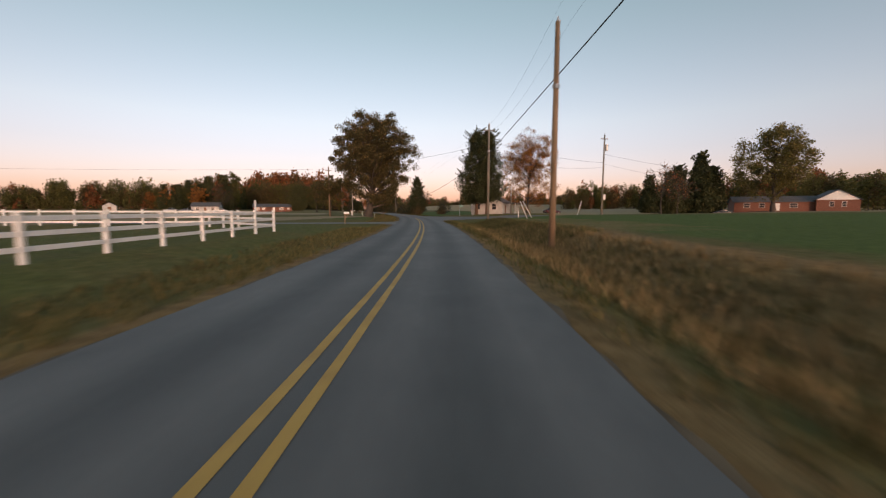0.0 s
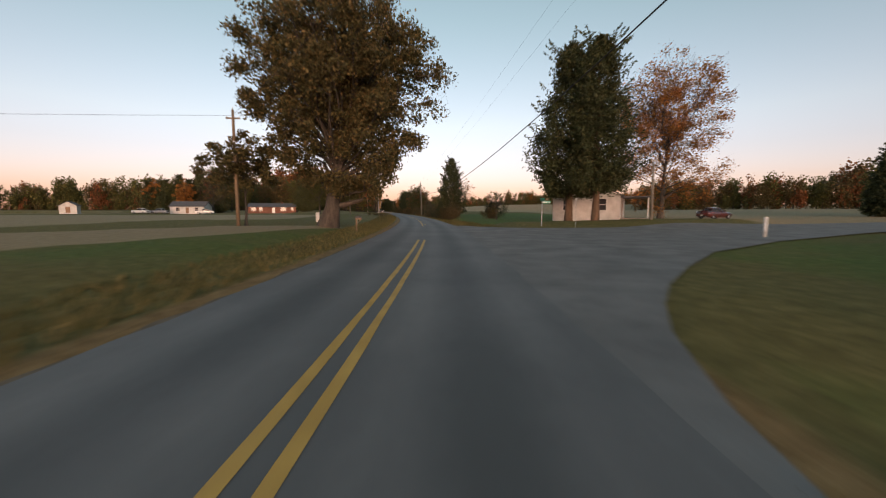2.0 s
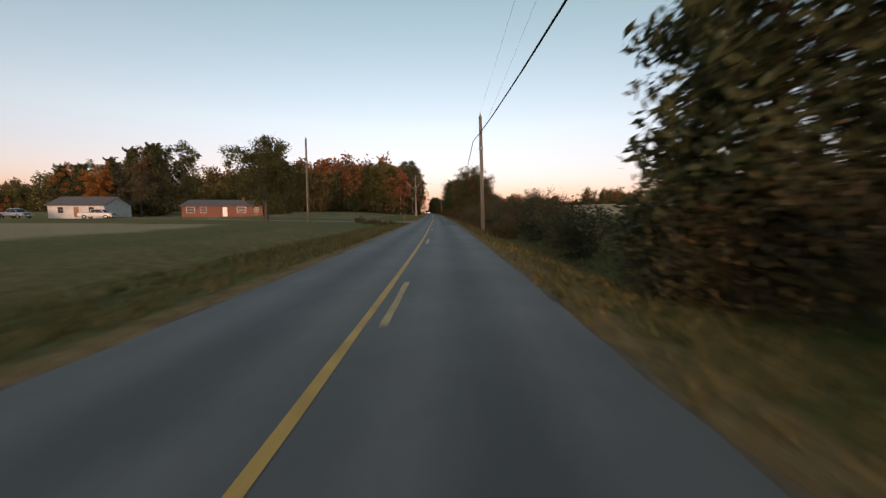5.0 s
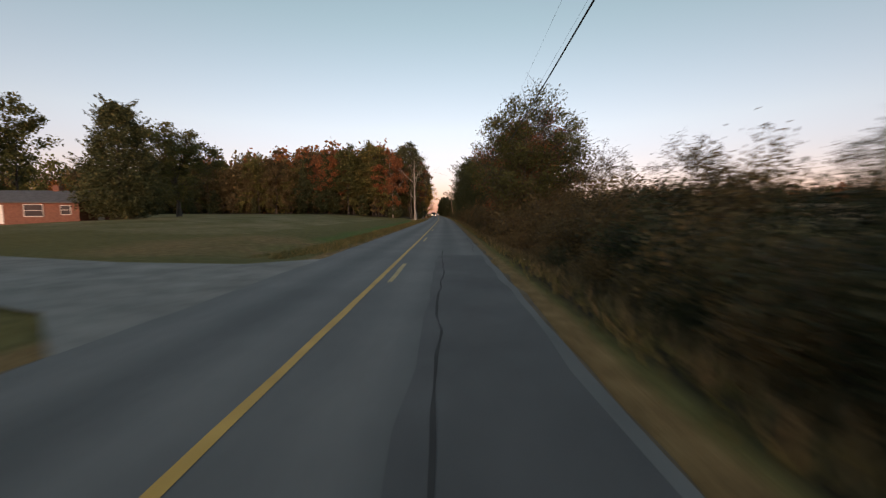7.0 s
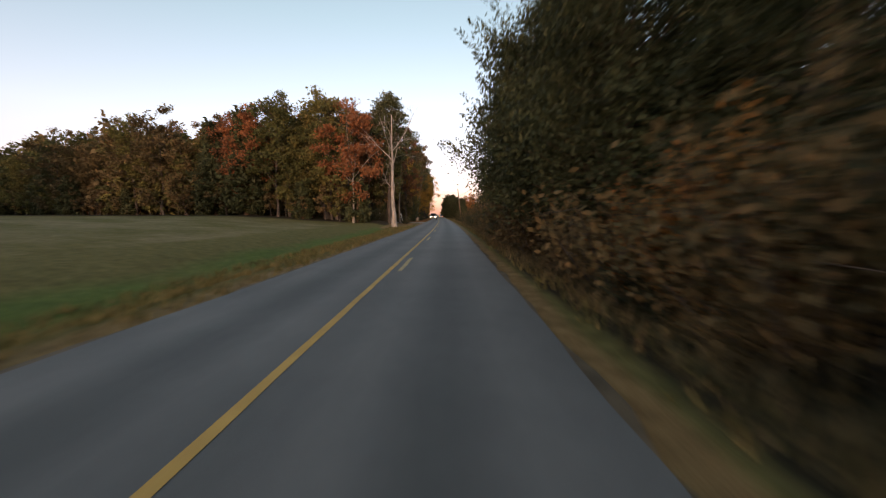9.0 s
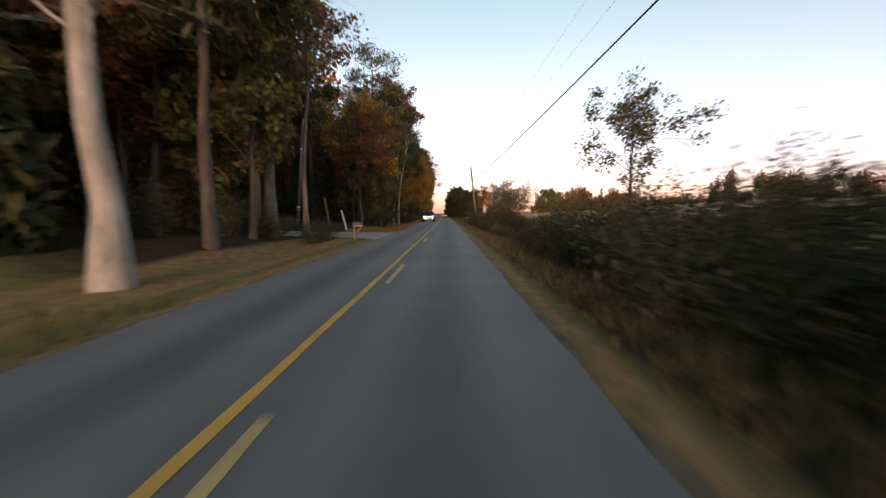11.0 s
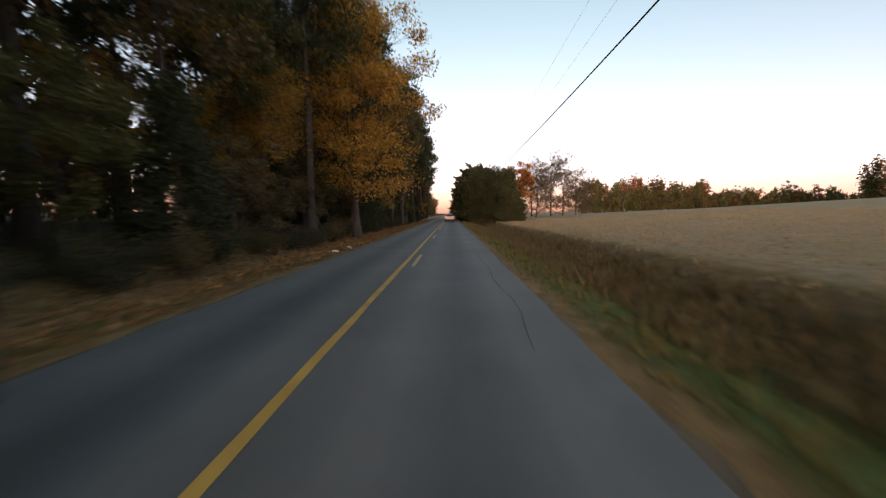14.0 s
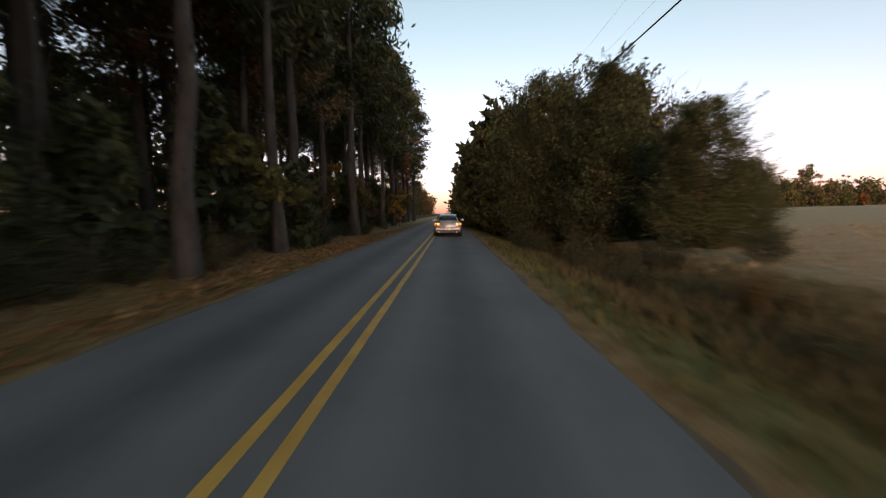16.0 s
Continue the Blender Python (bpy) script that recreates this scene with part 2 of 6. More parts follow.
L_OAK = leaf_mat("oak_leaves", [(0.0, (0.06, 0.058, 0.025)), (0.5, (0.115, 0.1, 0.041)), (1.0, (0.2, 0.142, 0.058))], 0.4, 0.1)
L_CEDAR = leaf_mat("cedar_leaves", [(0.0, (0.03, 0.041, 0.018)), (0.6, (0.06, 0.072, 0.029)), (1.0, (0.105, 0.105, 0.045))], 0.2, 0.4)
L_PINE = leaf_mat("pine_needles", [(0.0, (0.042, 0.052, 0.021)), (0.6, (0.075, 0.085, 0.034)), (1.0, (0.135, 0.125, 0.05))], 0.2, 0.4)
L_GREEN = leaf_mat("green_leaves", [(0.0, (0.052, 0.062, 0.021)), (0.5, (0.112, 0.115, 0.037)), (1.0, (0.2, 0.165, 0.054))], 0.35, 0.6)
L_ORANGE = leaf_mat("orange_leaves", [(0.0, (0.17, 0.07, 0.024)), (0.5, (0.33, 0.14, 0.038)), (1.0, (0.45, 0.225, 0.062))], 0.4, 0.4)
L_YELLOW = leaf_mat("yellow_leaves", [(0.0, (0.2, 0.125, 0.03)), (0.5, (0.46, 0.25, 0.05)), (1.0, (0.62, 0.38, 0.085))], 0.5, 0.4)
L_RUSSET = leaf_mat("russet_leaves", [(0.0, (0.11, 0.05, 0.027)), (0.5, (0.22, 0.09, 0.04)), (1.0, (0.34, 0.14, 0.056))], 0.35, 0.5)
L_BROWN = leaf_mat("brown_leaves", [(0.0, (0.068, 0.056, 0.026)), (0.5, (0.13, 0.098, 0.043)), (1.0, (0.21, 0.145, 0.066))], 0.3, 0.5)
# dark green thicket leaves, with the thicket's shade put into their colour
L_SHADED = leaf_mat("dark_green_shaded_leaves", [(0.0, (0.022, 0.032, 0.015)), (0.5, (0.047, 0.056, 0.025)), (1.0, (0.105, 0.085, 0.04))], 0.2, 0.4)
L_WEED = leaf_mat("dry_weeds", [(0.0, (0.1, 0.08, 0.036)), (0.5, (0.27, 0.185, 0.085)), (1.0, (0.5, 0.36, 0.185))], 0.3, 0.1)
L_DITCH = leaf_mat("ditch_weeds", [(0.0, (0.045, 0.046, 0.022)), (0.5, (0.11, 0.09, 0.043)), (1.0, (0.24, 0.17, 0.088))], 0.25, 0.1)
L_GRASS = leaf_mat("grass_blades", [(0.0, (0.05, 0.062, 0.02)), (0.5, (0.12, 0.11, 0.038)), (1.0, (0.27, 0.2, 0.085))], 0.25, 0.1)
L_LITTER = leaf_mat("fallen_leaves", [(0.0, (0.14, 0.065, 0.026)), (0.5, (0.27, 0.13, 0.048)), (1.0, (0.4, 0.23, 0.1))], 0.1, 0.0)
L_STUBBLE = leaf_mat("stubble_blades", [(0.0, (0.22, 0.165, 0.09)), (0.5, (0.36, 0.275, 0.165)), (1.0, (0.52, 0.41, 0.255))], 0.25, 0.1)


# ---- mesh helpers ----
def mesh_np(name, V, F, mats, smooth=False, idx=None):
    """A mesh from vertex rows and a list of equal-length face arrays."""
    me = bpy.data.meshes.new(name)
    V = np.asarray(V, dtype=np.float32)
    F = F if isinstance(F, list) else [F]
    F = [np.asarray(f, dtype=np.int32) for f in F if len(f)]
    loops = np.concatenate([f.ravel() for f in F])
    counts = np.concatenate([np.full(len(f), f.shape[1], np.int32) for f in F])
    me.vertices.add(len(V))
    me.vertices.foreach_set("co", V.ravel())
    me.loops.add(len(loops))
    me.loops.foreach_set("vertex_index", loops)
    me.polygons.add(len(counts))
    me.polygons.foreach_set("loop_start", np.concatenate([[0], np.cumsum(counts)[:-1]]).astype(np.int32))
    me.polygons.foreach_set("loop_total", counts)
    if smooth:
        me.polygons.foreach_set("use_smooth", np.ones(len(counts), bool))
    for m in mats if isinstance(mats, (list, tuple)) else [mats]:
        me.materials.append(m)
    if idx is not None:
        me.polygons.foreach_set("material_index", np.asarray(idx, np.int32))
    me.update(calc_edges=True)
    return me


def part(name, bm, material, parent, label="", smooth=False):
    """Links a bmesh as one mesh object under a thing."""
    me = bpy.data.meshes.new(name)
    bm.to_mesh(me)
    bm.free()
    for m in material if isinstance(material, (list, tuple)) else [material]:
        me.materials.append(m)
    if smooth:
        me.polygons.foreach_set("use_smooth", np.ones(len(me.polygons), bool))
    ob = new(name, me)
    ob.parent = parent
    if label:
        tagged(ob, label)
    return ob


def mpart(name, me, parent, label=""):
    ob = new(name, me)
    ob.parent = parent
    if label:
        tagged(ob, label)
    return ob


def box(bm, x0, x1, y0, y1, z0, z1, bevel=0.0, m=None):
    r = bmesh.ops.create_cube(bm, size=1.0, matrix=Matrix.Translation(((x0 + x1) / 2, (y0 + y1) / 2, (z0 + z1) / 2)) @ Matrix.Diagonal((x1 - x0, y1 - y0, z1 - z0, 1)))
    vs = r["verts"]
    if bevel:
        es = list({e for v in vs for e in v.link_edges})
        out = bmesh.ops.bevel(bm, geom=es, offset=bevel, segments=1, affect="EDGES")
        vs = list({v for f in out["faces"] for v in f.verts} | {v for v in vs if v.is_valid})
    if m is not None:
        bmesh.ops.transform(bm, matrix=m, verts=[v for v in vs if v.is_valid])
    return vs


def cyl(bm, r0, r1, z0, z1, n=12, m=None):
    mm = Matrix.Translation((0, 0, (z0 + z1) / 2))
    if m is not None:
        mm = m @ mm
    return bmesh.ops.create_cone(bm, cap_ends=True, segments=n, radius1=r0, radius2=r1, depth=z1 - z0, matrix=mm)["verts"]


def bm_box(x0, x1, y0, y1, z0, z1, bevel=0.0, m=None):
    bm = bmesh.new()
    box(bm, x0, x1, y0, y1, z0, z1, bevel, m)
    return bm


def bm_cyl(r0, r1, z0, z1, n=12, m=None):
    bm = bmesh.new()
    cyl(bm, r0, r1, z0, z1, n, m)
    return bm


def tube_np(P, rad, n=6):
    """A tapered tube along points P."""
    P = np.asarray(P, float)
    rad = np.asarray(rad, float)
    T = np.gradient(P, axis=0)
    T /= np.linalg.norm(T, axis=1)[:, None] + 1e-9
    ref = np.array([0.31, 0.95, 0.05]) if abs(T[0][2]) > 0.6 else np.array([0.05, 0.1, 1.0])
    A = np.cross(T, ref)
    A /= np.linalg.norm(A, axis=1)[:, None] + 1e-9
    Bv = np.cross(T, A)
    a = np.arange(n) * 2 * np.pi / n
    V = P[:, None, :] + rad[:, None, None] * (A[:, None, :] * np.cos(a)[None, :, None] + Bv[:, None, :] * np.sin(a)[None, :, None])
    k = len(P)
    i, j = np.meshgrid(np.arange(k - 1), np.arange(n), indexing="ij")
    q = np.stack([i * n + j, i * n + (j + 1) % n, (i + 1) * n + (j + 1) % n, (i + 1) * n + j], -1).reshape(-1, 4)
    return V.reshape(-1, 3), q


def join_np(parts):
    V, F, o = [], [], 0
    for v, f in parts:
        V.append(v)
        F.append(f + o)
        o += len(v)
    return np.concatenate(V), np.concatenate(F)


def thing(name, s, d, label, category, group="", turn=0.0, z=None, size=1.0, kind=""):
    """An Empty at its base on the ground; local y runs along the road, x to the right of it."""
    e = new(name)
    x, y = R(s, d)
    e.matrix_world = pose(x, y, ground_z(s, d) if z is None else z, 0, 0, math.degrees(heading(s)) + turn) @ Matrix.Diagonal((size, size, size, 1))
    return tagged(e, label, category, group, kind)


# ---- terrain ----
LEFT_EDGE, RIGHT_EDGE, CENTRE = -3.85, 1.5, -1.2


def drift(s):
    """How far the road lies to the right of its mean line under the drive."""
    return np.interp(s, [0, 40, 82, 103, 130, 157, 180, 275, 300, 345, 380], [0.0, 0.05, 0.33, 0.38, 0.15, -0.15, -0.25, -0.25, -0.05, 0.03, 0.05])


def sm(x, a, b):
    t = np.clip((x - a) / (b - a), 0, 1)
    return t * t * (3 - 2 * t)


def side_level(s, d):
    """1 where the side road and the paved mouths lie, level with the road."""
    mid = 64.5 + 0.36 * np.maximum(d, 0)
    half = 14.0 - 7 * sm(d, 6, 22)
    a = sm(np.abs(s - mid), half + 3, half - 1) * sm(d, 0, 3)
    b = sm(np.abs(s - 43), 7, 3.5) * sm(-d, 3, 5)
    c = sm(np.abs(s - 173 + 0.36 * np.minimum(d + 6, 0)), 6, 3.5) * sm(-d, 3, 5)
    e = sm(np.abs(s - 284.2 - 0.42 * np.maximum(-d - 5, 0)), 7, 4) * sm(-d, 3, 5)
    return np.clip(a + b + c + e, 0, 1)


def ground_np(s, d):
    s, d = np.broadcast_arrays(np.asarray(s, float), np.asarray(d, float))
    d = d - drift(s)
    r, l = d - RIGHT_EDGE, LEFT_EDGE - d
    zr = -0.05 - 0.4 * sm(r, 0.5, 2.8) + 0.7 * sm(r, 3.2, 6.5) + 0.3 * sm(r, 8, 25)
    bank = 0.35 * sm(s, 245, 262) * sm(s, 318, 300) + 0.35 * sm(s, 130, 150) * sm(s, 245, 235)
    zr = zr + bank * sm(r, 2.5, 6)
    zr = zr + 5.2 * sm(r, 9, 105) * sm(s, 275, 325) * (1 - 0.45 * sm(s, 380, 470)) + 1.0 * sm(r, 30, 200) * sm(s, 285, 200)
    zr = zr - 0.25 * sm(s, 85, 95) * sm(s, 135, 120) * sm(r, 3, 6)
    zl = -0.05 - 0.22 * sm(l, 0.6, 2.5) + 0.3 * sm(l, 3.5, 7) + 0.15 * sm(l, 8, 25)
    zl = zl + 0.95 * sm(s, 178, 222) * sm(s, 300, 262) * sm(l, 6, 30) * (1 - sm(l, 30, 42) * sm(s, 236, 218)) - 0.25 * sm(s, 175, 190) * sm(s, 262, 250) * sm(l, 0.8, 3) * sm(l, 8, 5)
    zl = zl + 0.5 * sm(s, 262, 275) * sm(l, 3, 7)
    z = np.where(r > 0, zr, np.where(l > 0, zl, -0.06))
    far = 2.0 * sm(np.abs(d), 150, 600)
    w = side_level(s, d)
    return z * (1 - w) - 0.05 * w + far


def ground_z(s, d):
    return float(ground_np(s, d))


def cover_np(s, d):
    """Weights: lush green, straw and leaf litter, tan stubble, dark brown cover."""
    s, d = np.broadcast_arrays(np.asarray(s, float), np.asarray(d, float))
    d = d - drift(s)
    r, l = d - RIGHT_EDGE, LEFT_EDGE - d
    lush = 0.8 * sm(r, 7 - 2 * sm(s, 30, 42), 11 - 3 * sm(s, 30, 42)) * sm(s, 95, 40) + 0.55 * sm(r, 0.8, 1.8) * sm(r, 7, 5) * sm(s, 18, 30) * sm(s, 56, 48) + 0.85 * sm(r, 2.5, 5) * sm(s, 84, 92) * sm(s, 150, 130) * sm(r, 32, 24)
    lush = lush + 0.42 * sm(l, 1.2, 2.5) * sm(s, 60, 40) * sm(l, 22, 14) + 0.55 * sm(l, 2, 4) * sm(s, 52, 60) * sm(s, 92, 80) * sm(l, 16, 10)
    lush = lush + 0.7 * sm(l, 2, 3.5) * sm(l, 7, 4.5) * sm(s, 175, 182) * sm(s, 268, 258) - 0.1 * sm(l, 7, 10) * sm(s, 160, 180) * sm(s, 268, 255)
    lush = lush + 0.9 * sm(r, 0.4, 0.9) * sm(r, 3.4, 1.8) * sm(s, 312, 322) * sm(s, 376, 362)
    straw = sm(r, 1.5 - 0.8 * sm(s, 140, 150), 0.15) * (r > -0.5) + sm(l, 1.1, 0.2) * (l > -0.5)
    straw = straw + 0.85 * sm(r, 2, 3.5) * sm(r, 9, 6.5) * sm(s, 34, 22) + 0.3 * sm(r, 1.5, 3) * sm(r, 9, 7) * sm(s, 22, 30) * sm(s, 56, 48) + 0.5 * sm(r, 1.4, 2.6) * sm(r, 7, 5.6) * sm(s, 318, 326)
    straw = straw + 0.9 * sm(s, 256, 264) * sm(l, 1, 2) * sm(l, 5.5, 4.2)
    straw = straw + 0.55 * sm(l, 1.5, 4) * sm(l, 14, 9) * sm(s, 176, 179) * sm(s, 196, 188)
    straw = straw + 0.5 * sm(r, 6, 9) * sm(r, 19, 14) * sm(s, 14, 26) * sm(s, 54, 46)
    straw = straw + 0.45 * sm(l, 2, 5) * sm(s, 100, 115) * sm(s, 168, 150) * sm(l, 12, 9)
    stub = sm(r, 4.9, 6.8) * sm(s, 300, 322) + sm(r, 9.5 - 4 * sm(s, 262, 272), 12.5 - 5 * sm(s, 262, 272)) * sm(s, 244, 258) + sm(r, 27, 33) * sm(s, 60, 90) + 0.9 * sm(l, 14, 20) * sm(s, 95, 110) * sm(s, 165, 150)
    stub = stub + 0.4 * sm(l, 7, 11) * sm(s, 182, 192) * sm(s, 275, 262)
    stub = stub + sm(np.abs(d - np.interp(s, [40, 50, 65, 75, 84], [-28, -24, -20, -17, -13])), 6.4, 4.4) * sm(s, 42, 50) * sm(s, 88, 78) + 0.85 * sm(l, 26, 32) * sm(s, 165, 150) * (s > -15)
    # dark brown ground along the thicket, in the woods and on two bank strips
    dark_cover = sm(s, 144, 152) * sm(s, 320, 312) * sm(r, 0.3, 1.1) * sm(r, 13 - 6 * sm(s, 262, 272), 9 - 4 * sm(s, 262, 272)) + sm(s, 264, 272) * sm(l, 3.4, 5.2)
    dark_cover = dark_cover + 0.3 * sm(r, 2.2, 3.6) * sm(r, 8, 6) * sm(s, 16, 28) * sm(s, 54, 46)
    dark_cover = dark_cover + 0.75 * sm(s, 320, 327) * sm(r, 2.4, 3.4) * sm(r, 6.0, 5.0)
    return np.clip(np.stack([lush, straw, stub, dark_cover], -1), 0, 1)


def build_ground():
    ss = np.concatenate([np.array([-1500, -900, -500, -250, -120, -60, -30]), np.arange(-20, 460, 1.5), np.array([465, 480, 500, 530, 570, 620, 700, 850, 1100, 1500, 2200, 3000])])
    right = np.concatenate([np.arange(1.5, 6, 0.35), np.arange(6, 14, 0.8), np.arange(14, 40, 2.5), np.array([45, 55, 70, 90, 120, 150, 200, 300, 500, 900, 1600, 2800])])
    left = -np.concatenate([np.arange(3.85, 9, 0.35), np.arange(9, 16, 0.8), np.arange(16, 44, 2.5), np.array([50, 60, 75, 95, 120, 150, 200, 300, 500, 900, 1600, 2800])])
    dd = np.concatenate([left[::-1], np.array([-2.5, -1.2, 0.3]), right])
    S, D = np.meshgrid(ss, dd, indexing="ij")
    h = np.interp(S, _s, _h)
    # beyond the drive's own stretch the sheet goes on straight
    sc = np.clip(S, -390, 1590)
    bx = np.interp(sc, _s, _x) - np.sin(h) * (S - sc)
    by = np.interp(sc, _s, _y) + np.cos(h) * (S - sc)
    core = np.clip(D, -150, 150)
    ext = D - core
    near = drift(S) * sm(np.abs(D), 20, 8)
    D = D + near
    core = core + near
    hm = radians(10)
    X = bx + np.cos(h) * core + np.cos(hm) * ext
    Y = by + np.sin(h) * core + np.sin(hm) * ext
    rng = np.random.default_rng(5)
    Z = ground_np(S, D)
    bumpy = (rng.random(S.shape) - 0.5) * 0.07 * ((D > RIGHT_EDGE + 0.8) | (D < LEFT_EDGE - 0.8)) * (1 - side_level(S, D))
    Z = Z + bumpy
    ns, nd = S.shape
    i, j = np.meshgrid(np.arange(ns - 1), np.arange(nd - 1), indexing="ij")
    a = i * nd + j
    q = np.stack([a, a + 1, a + nd + 1, a + nd], -1).reshape(-1, 4)
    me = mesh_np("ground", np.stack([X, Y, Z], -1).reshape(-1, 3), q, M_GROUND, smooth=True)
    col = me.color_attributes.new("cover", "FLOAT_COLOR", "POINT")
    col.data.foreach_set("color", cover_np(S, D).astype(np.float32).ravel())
    return tagged(new("ground", me), "rolling grass and stubble fields with dry verges", "ground", kind="structure")


def strip(name, s0, s1, d0, d1, z, mat, step=2.0, ragged=0.0, label="", category="road", parent=None, crown=0.0, seed=1):
    """A band of surface along the road; ragged: how unevenly its edges run."""
    ss = np.arange(s0, s1 + 1e-6, step)
    n = len(ss)
    rng = np.random.default_rng(seed)
    w0, w1 = (rng.random(n) - 0.5) * ragged, (rng.random(n) - 0.5) * ragged
    V, cols = [], 5 if crown else 2
    for k, s in enumerate(ss):
        for c in range(cols):
            f = c / (cols - 1)
            d = (d0 + w0[k]) * (1 - f) + (d1 + w1[k]) * f
            V.append((*R(s, d + drift(s)), z + crown * (1 - (2 * f - 1) ** 2)))
    i, j = np.meshgrid(np.arange(n - 1), np.arange(cols - 1), indexing="ij")
    a = i * cols + j
    me = mesh_np(name, V, np.stack([a, a + 1, a + cols + 1, a + cols], -1).reshape(-1, 4), mat, smooth=True)
    ob = new(name, me)
    if parent:
        ob.parent = parent
    if label:
        tagged(ob, label, category, kind="structure")
    return ob


def apron(name, edge_a, edge_b, z, mat, label, fine=6):
    """A paved mouth between two edges, each a run of (s, d)."""
    def resample(e):
        e = np.array(e, float)
        t = np.linspace(0, len(e) - 1, (len(e) - 1) * fine + 1)
        return np.stack([np.interp(t, np.arange(len(e)), e[:, 0]), np.interp(t, np.arange(len(e)), e[:, 1])], 1)
    a, b = resample(edge_a), resample(edge_b)
    n, cols = len(a), 5
    V = []
    for k in range(n):
        for c in range(cols):
            f = c / (cols - 1)
            s, d = a[k] * (1 - f) + b[k] * f
            V.append((*R(s, d), max(z, ground_z(s, d) + 0.035 + 0.003 * max(0.0, abs(d) - 12))))
    i, j = np.meshgrid(np.arange(n - 1), np.arange(cols - 1), indexing="ij")
    q = i * cols + j
    me = mesh_np(name, V, np.stack([q, q + 1, q + cols + 1, q + cols], -1).reshape(-1, 4), mat, smooth=True)
    return tagged(new(name, me), label, "road", kind="structure")


ground = build_ground()
strip("shoulder", -60, 700, LEFT_EDGE - 0.12, RIGHT_EDGE + 0.1, -0.03, M_SHOULDER, 0.7, 0.2, "gravelly brown edge of the road", "road", seed=3)


def build_road():
    ss = np.concatenate([np.arange(-300, -20, 10.0), np.arange(-20, 460, 0.8), np.arange(460, 901, 10.0)])
    f = np.linspace(0, 1, 23)
    rng = np.random.default_rng(2)
    e0, e1 = (rng.random(len(ss)) - 0.5) * 0.07, (rng.random(len(ss)) - 0.5) * 0.07
    V, W = [], []
    for k, s in enumerate(ss):
        g = float(drift(s))
        d0, d1 = LEFT_EDGE + e0[k], RIGHT_EDGE + e1[k]
        for u in f:
            d = d0 + (d1 - d0) * u
            V.append((*R(s, d + g), 0.0))
            lane = abs(d - CENTRE) - 1.35
            W.append(math.exp(-((abs(lane) - 0.72) / 0.28) ** 2) * 0.55 - 0.5 * math.exp(-(lane / 0.3) ** 2) + 0.45 * math.exp(-((abs(d - CENTRE) - 2.6) / 0.22) ** 2) * rng.random())
    n, c = len(ss), len(f)
    i, j = np.meshgrid(np.arange(n - 1), np.arange(c - 1), indexing="ij")
    q = i * c + j
    me = mesh_np("road", V, np.stack([q, q + 1, q + c + 1, q + c], -1).reshape(-1, 4), M_ROAD, smooth=True)
    col = me.color_attributes.new("wear", "FLOAT_COLOR", "POINT")
    W = np.array(W, np.float32)
    col.data.foreach_set("color", np.stack([W, W, W, np.ones_like(W)], -1).ravel())
    return tagged(new("road", me), "worn grey two-lane asphalt country road", "road", kind="structure")


def seam(s0, s1, d0, wander, seed, width=0.035):
    """A tar-filled crack running along the lane."""
    rng = np.random.default_rng(seed)
    ss = np.arange(s0, s1, 0.4)
    dd = d0 + np.cumsum(rng.normal(size=len(ss)) * wander)
    V = []
    for s, d in zip(ss, dd):
        g = d + float(drift(s))
        w = width * (0.4 + rng.random()) / 2
        V += [(*R(s, g - w), 0.0085), (*R(s, g + w), 0.0085)]
    k = np.arange(len(ss) - 1) * 2
    me = mesh_np("tar_seam", V, np.stack([k, k + 1, k + 3, k + 2], -1), M_TAR)
    return tagged(new("tar_seam", me), "dark tar-sealed crack in the road", "road crack", "tar seams", kind="structure")


road = build_road()
seam(160, 180, 0.05, 0.02, 1)
for k in range(7):
    s0 = 25 + 51 * k + (k * 7 % 5)
    seam(s0, s0 + 9 + (k * 5 % 8), (-0.2, 0.9, -2.6, 1.2, -3.2)[k % 5], 0.035, 10 + k, 0.014)
apron("side_road", [(45, 0.6), (47.2, 1.6), (49.8, 2.1), (51.6, 2.7), (53, 3.4), (54.6, 4.4), (57, 6.3), (60.5, 9.5), (65, 16), (70.5, 27), (77, 45), (88, 90), (108, 160)],
      [(92, 0.6), (89, 1.6), (85, 2.3), (81.6, 3.6), (79.6, 5.4), (78.6, 7.6), (78.4, 10), (78.6, 13), (79.6, 18), (81.6, 27), (85.5, 44), (95, 90), (115, 160)], -0.006, M_ASPHALT_OLD, "pale worn asphalt side road with a wide mouth")
apron("driveway", [(36.8, -3.0), (37.8, -3.9), (39.0, -4.4), (39.9, -5.2), (40.4, -6.4), (40.7, -8.2), (40.8, -13), (40.5, -40), (40.0, -80)],
      [(49.5, -3.0), (48.4, -3.9), (47, -4.3), (45.9, -5.2), (45.3, -6.4), (45, -8.2), (44.6, -13), (44.0, -40), (43.5, -80)], -0.006, M_DRIVE, "pale gravelled driveway across the verge")
apron("driveway", [(166.8, -3.0), (168.2, -4.0), (170, -6), (171.5, -10), (175, -20), (179.5, -30), (187, -44)],
      [(179, -3.0), (177, -4.1), (175.6, -6), (176, -10), (179, -20), (183.5, -30), (191, -43)], -0.006, M_DRIVE, "pale asphalt driveway to the brick house")
apron("driveway", [(278.5, -3.0), (280, -3.9), (281.4, -5), (283, -8), (286.4, -16), (294, -34)],
      [(289.6, -3.0), (288.8, -3.9), (288.4, -5), (289.2, -8), (292, -16), (299.4, -34)], -0.006, M_GRAVEL, "pale gravel driveway into the woods")
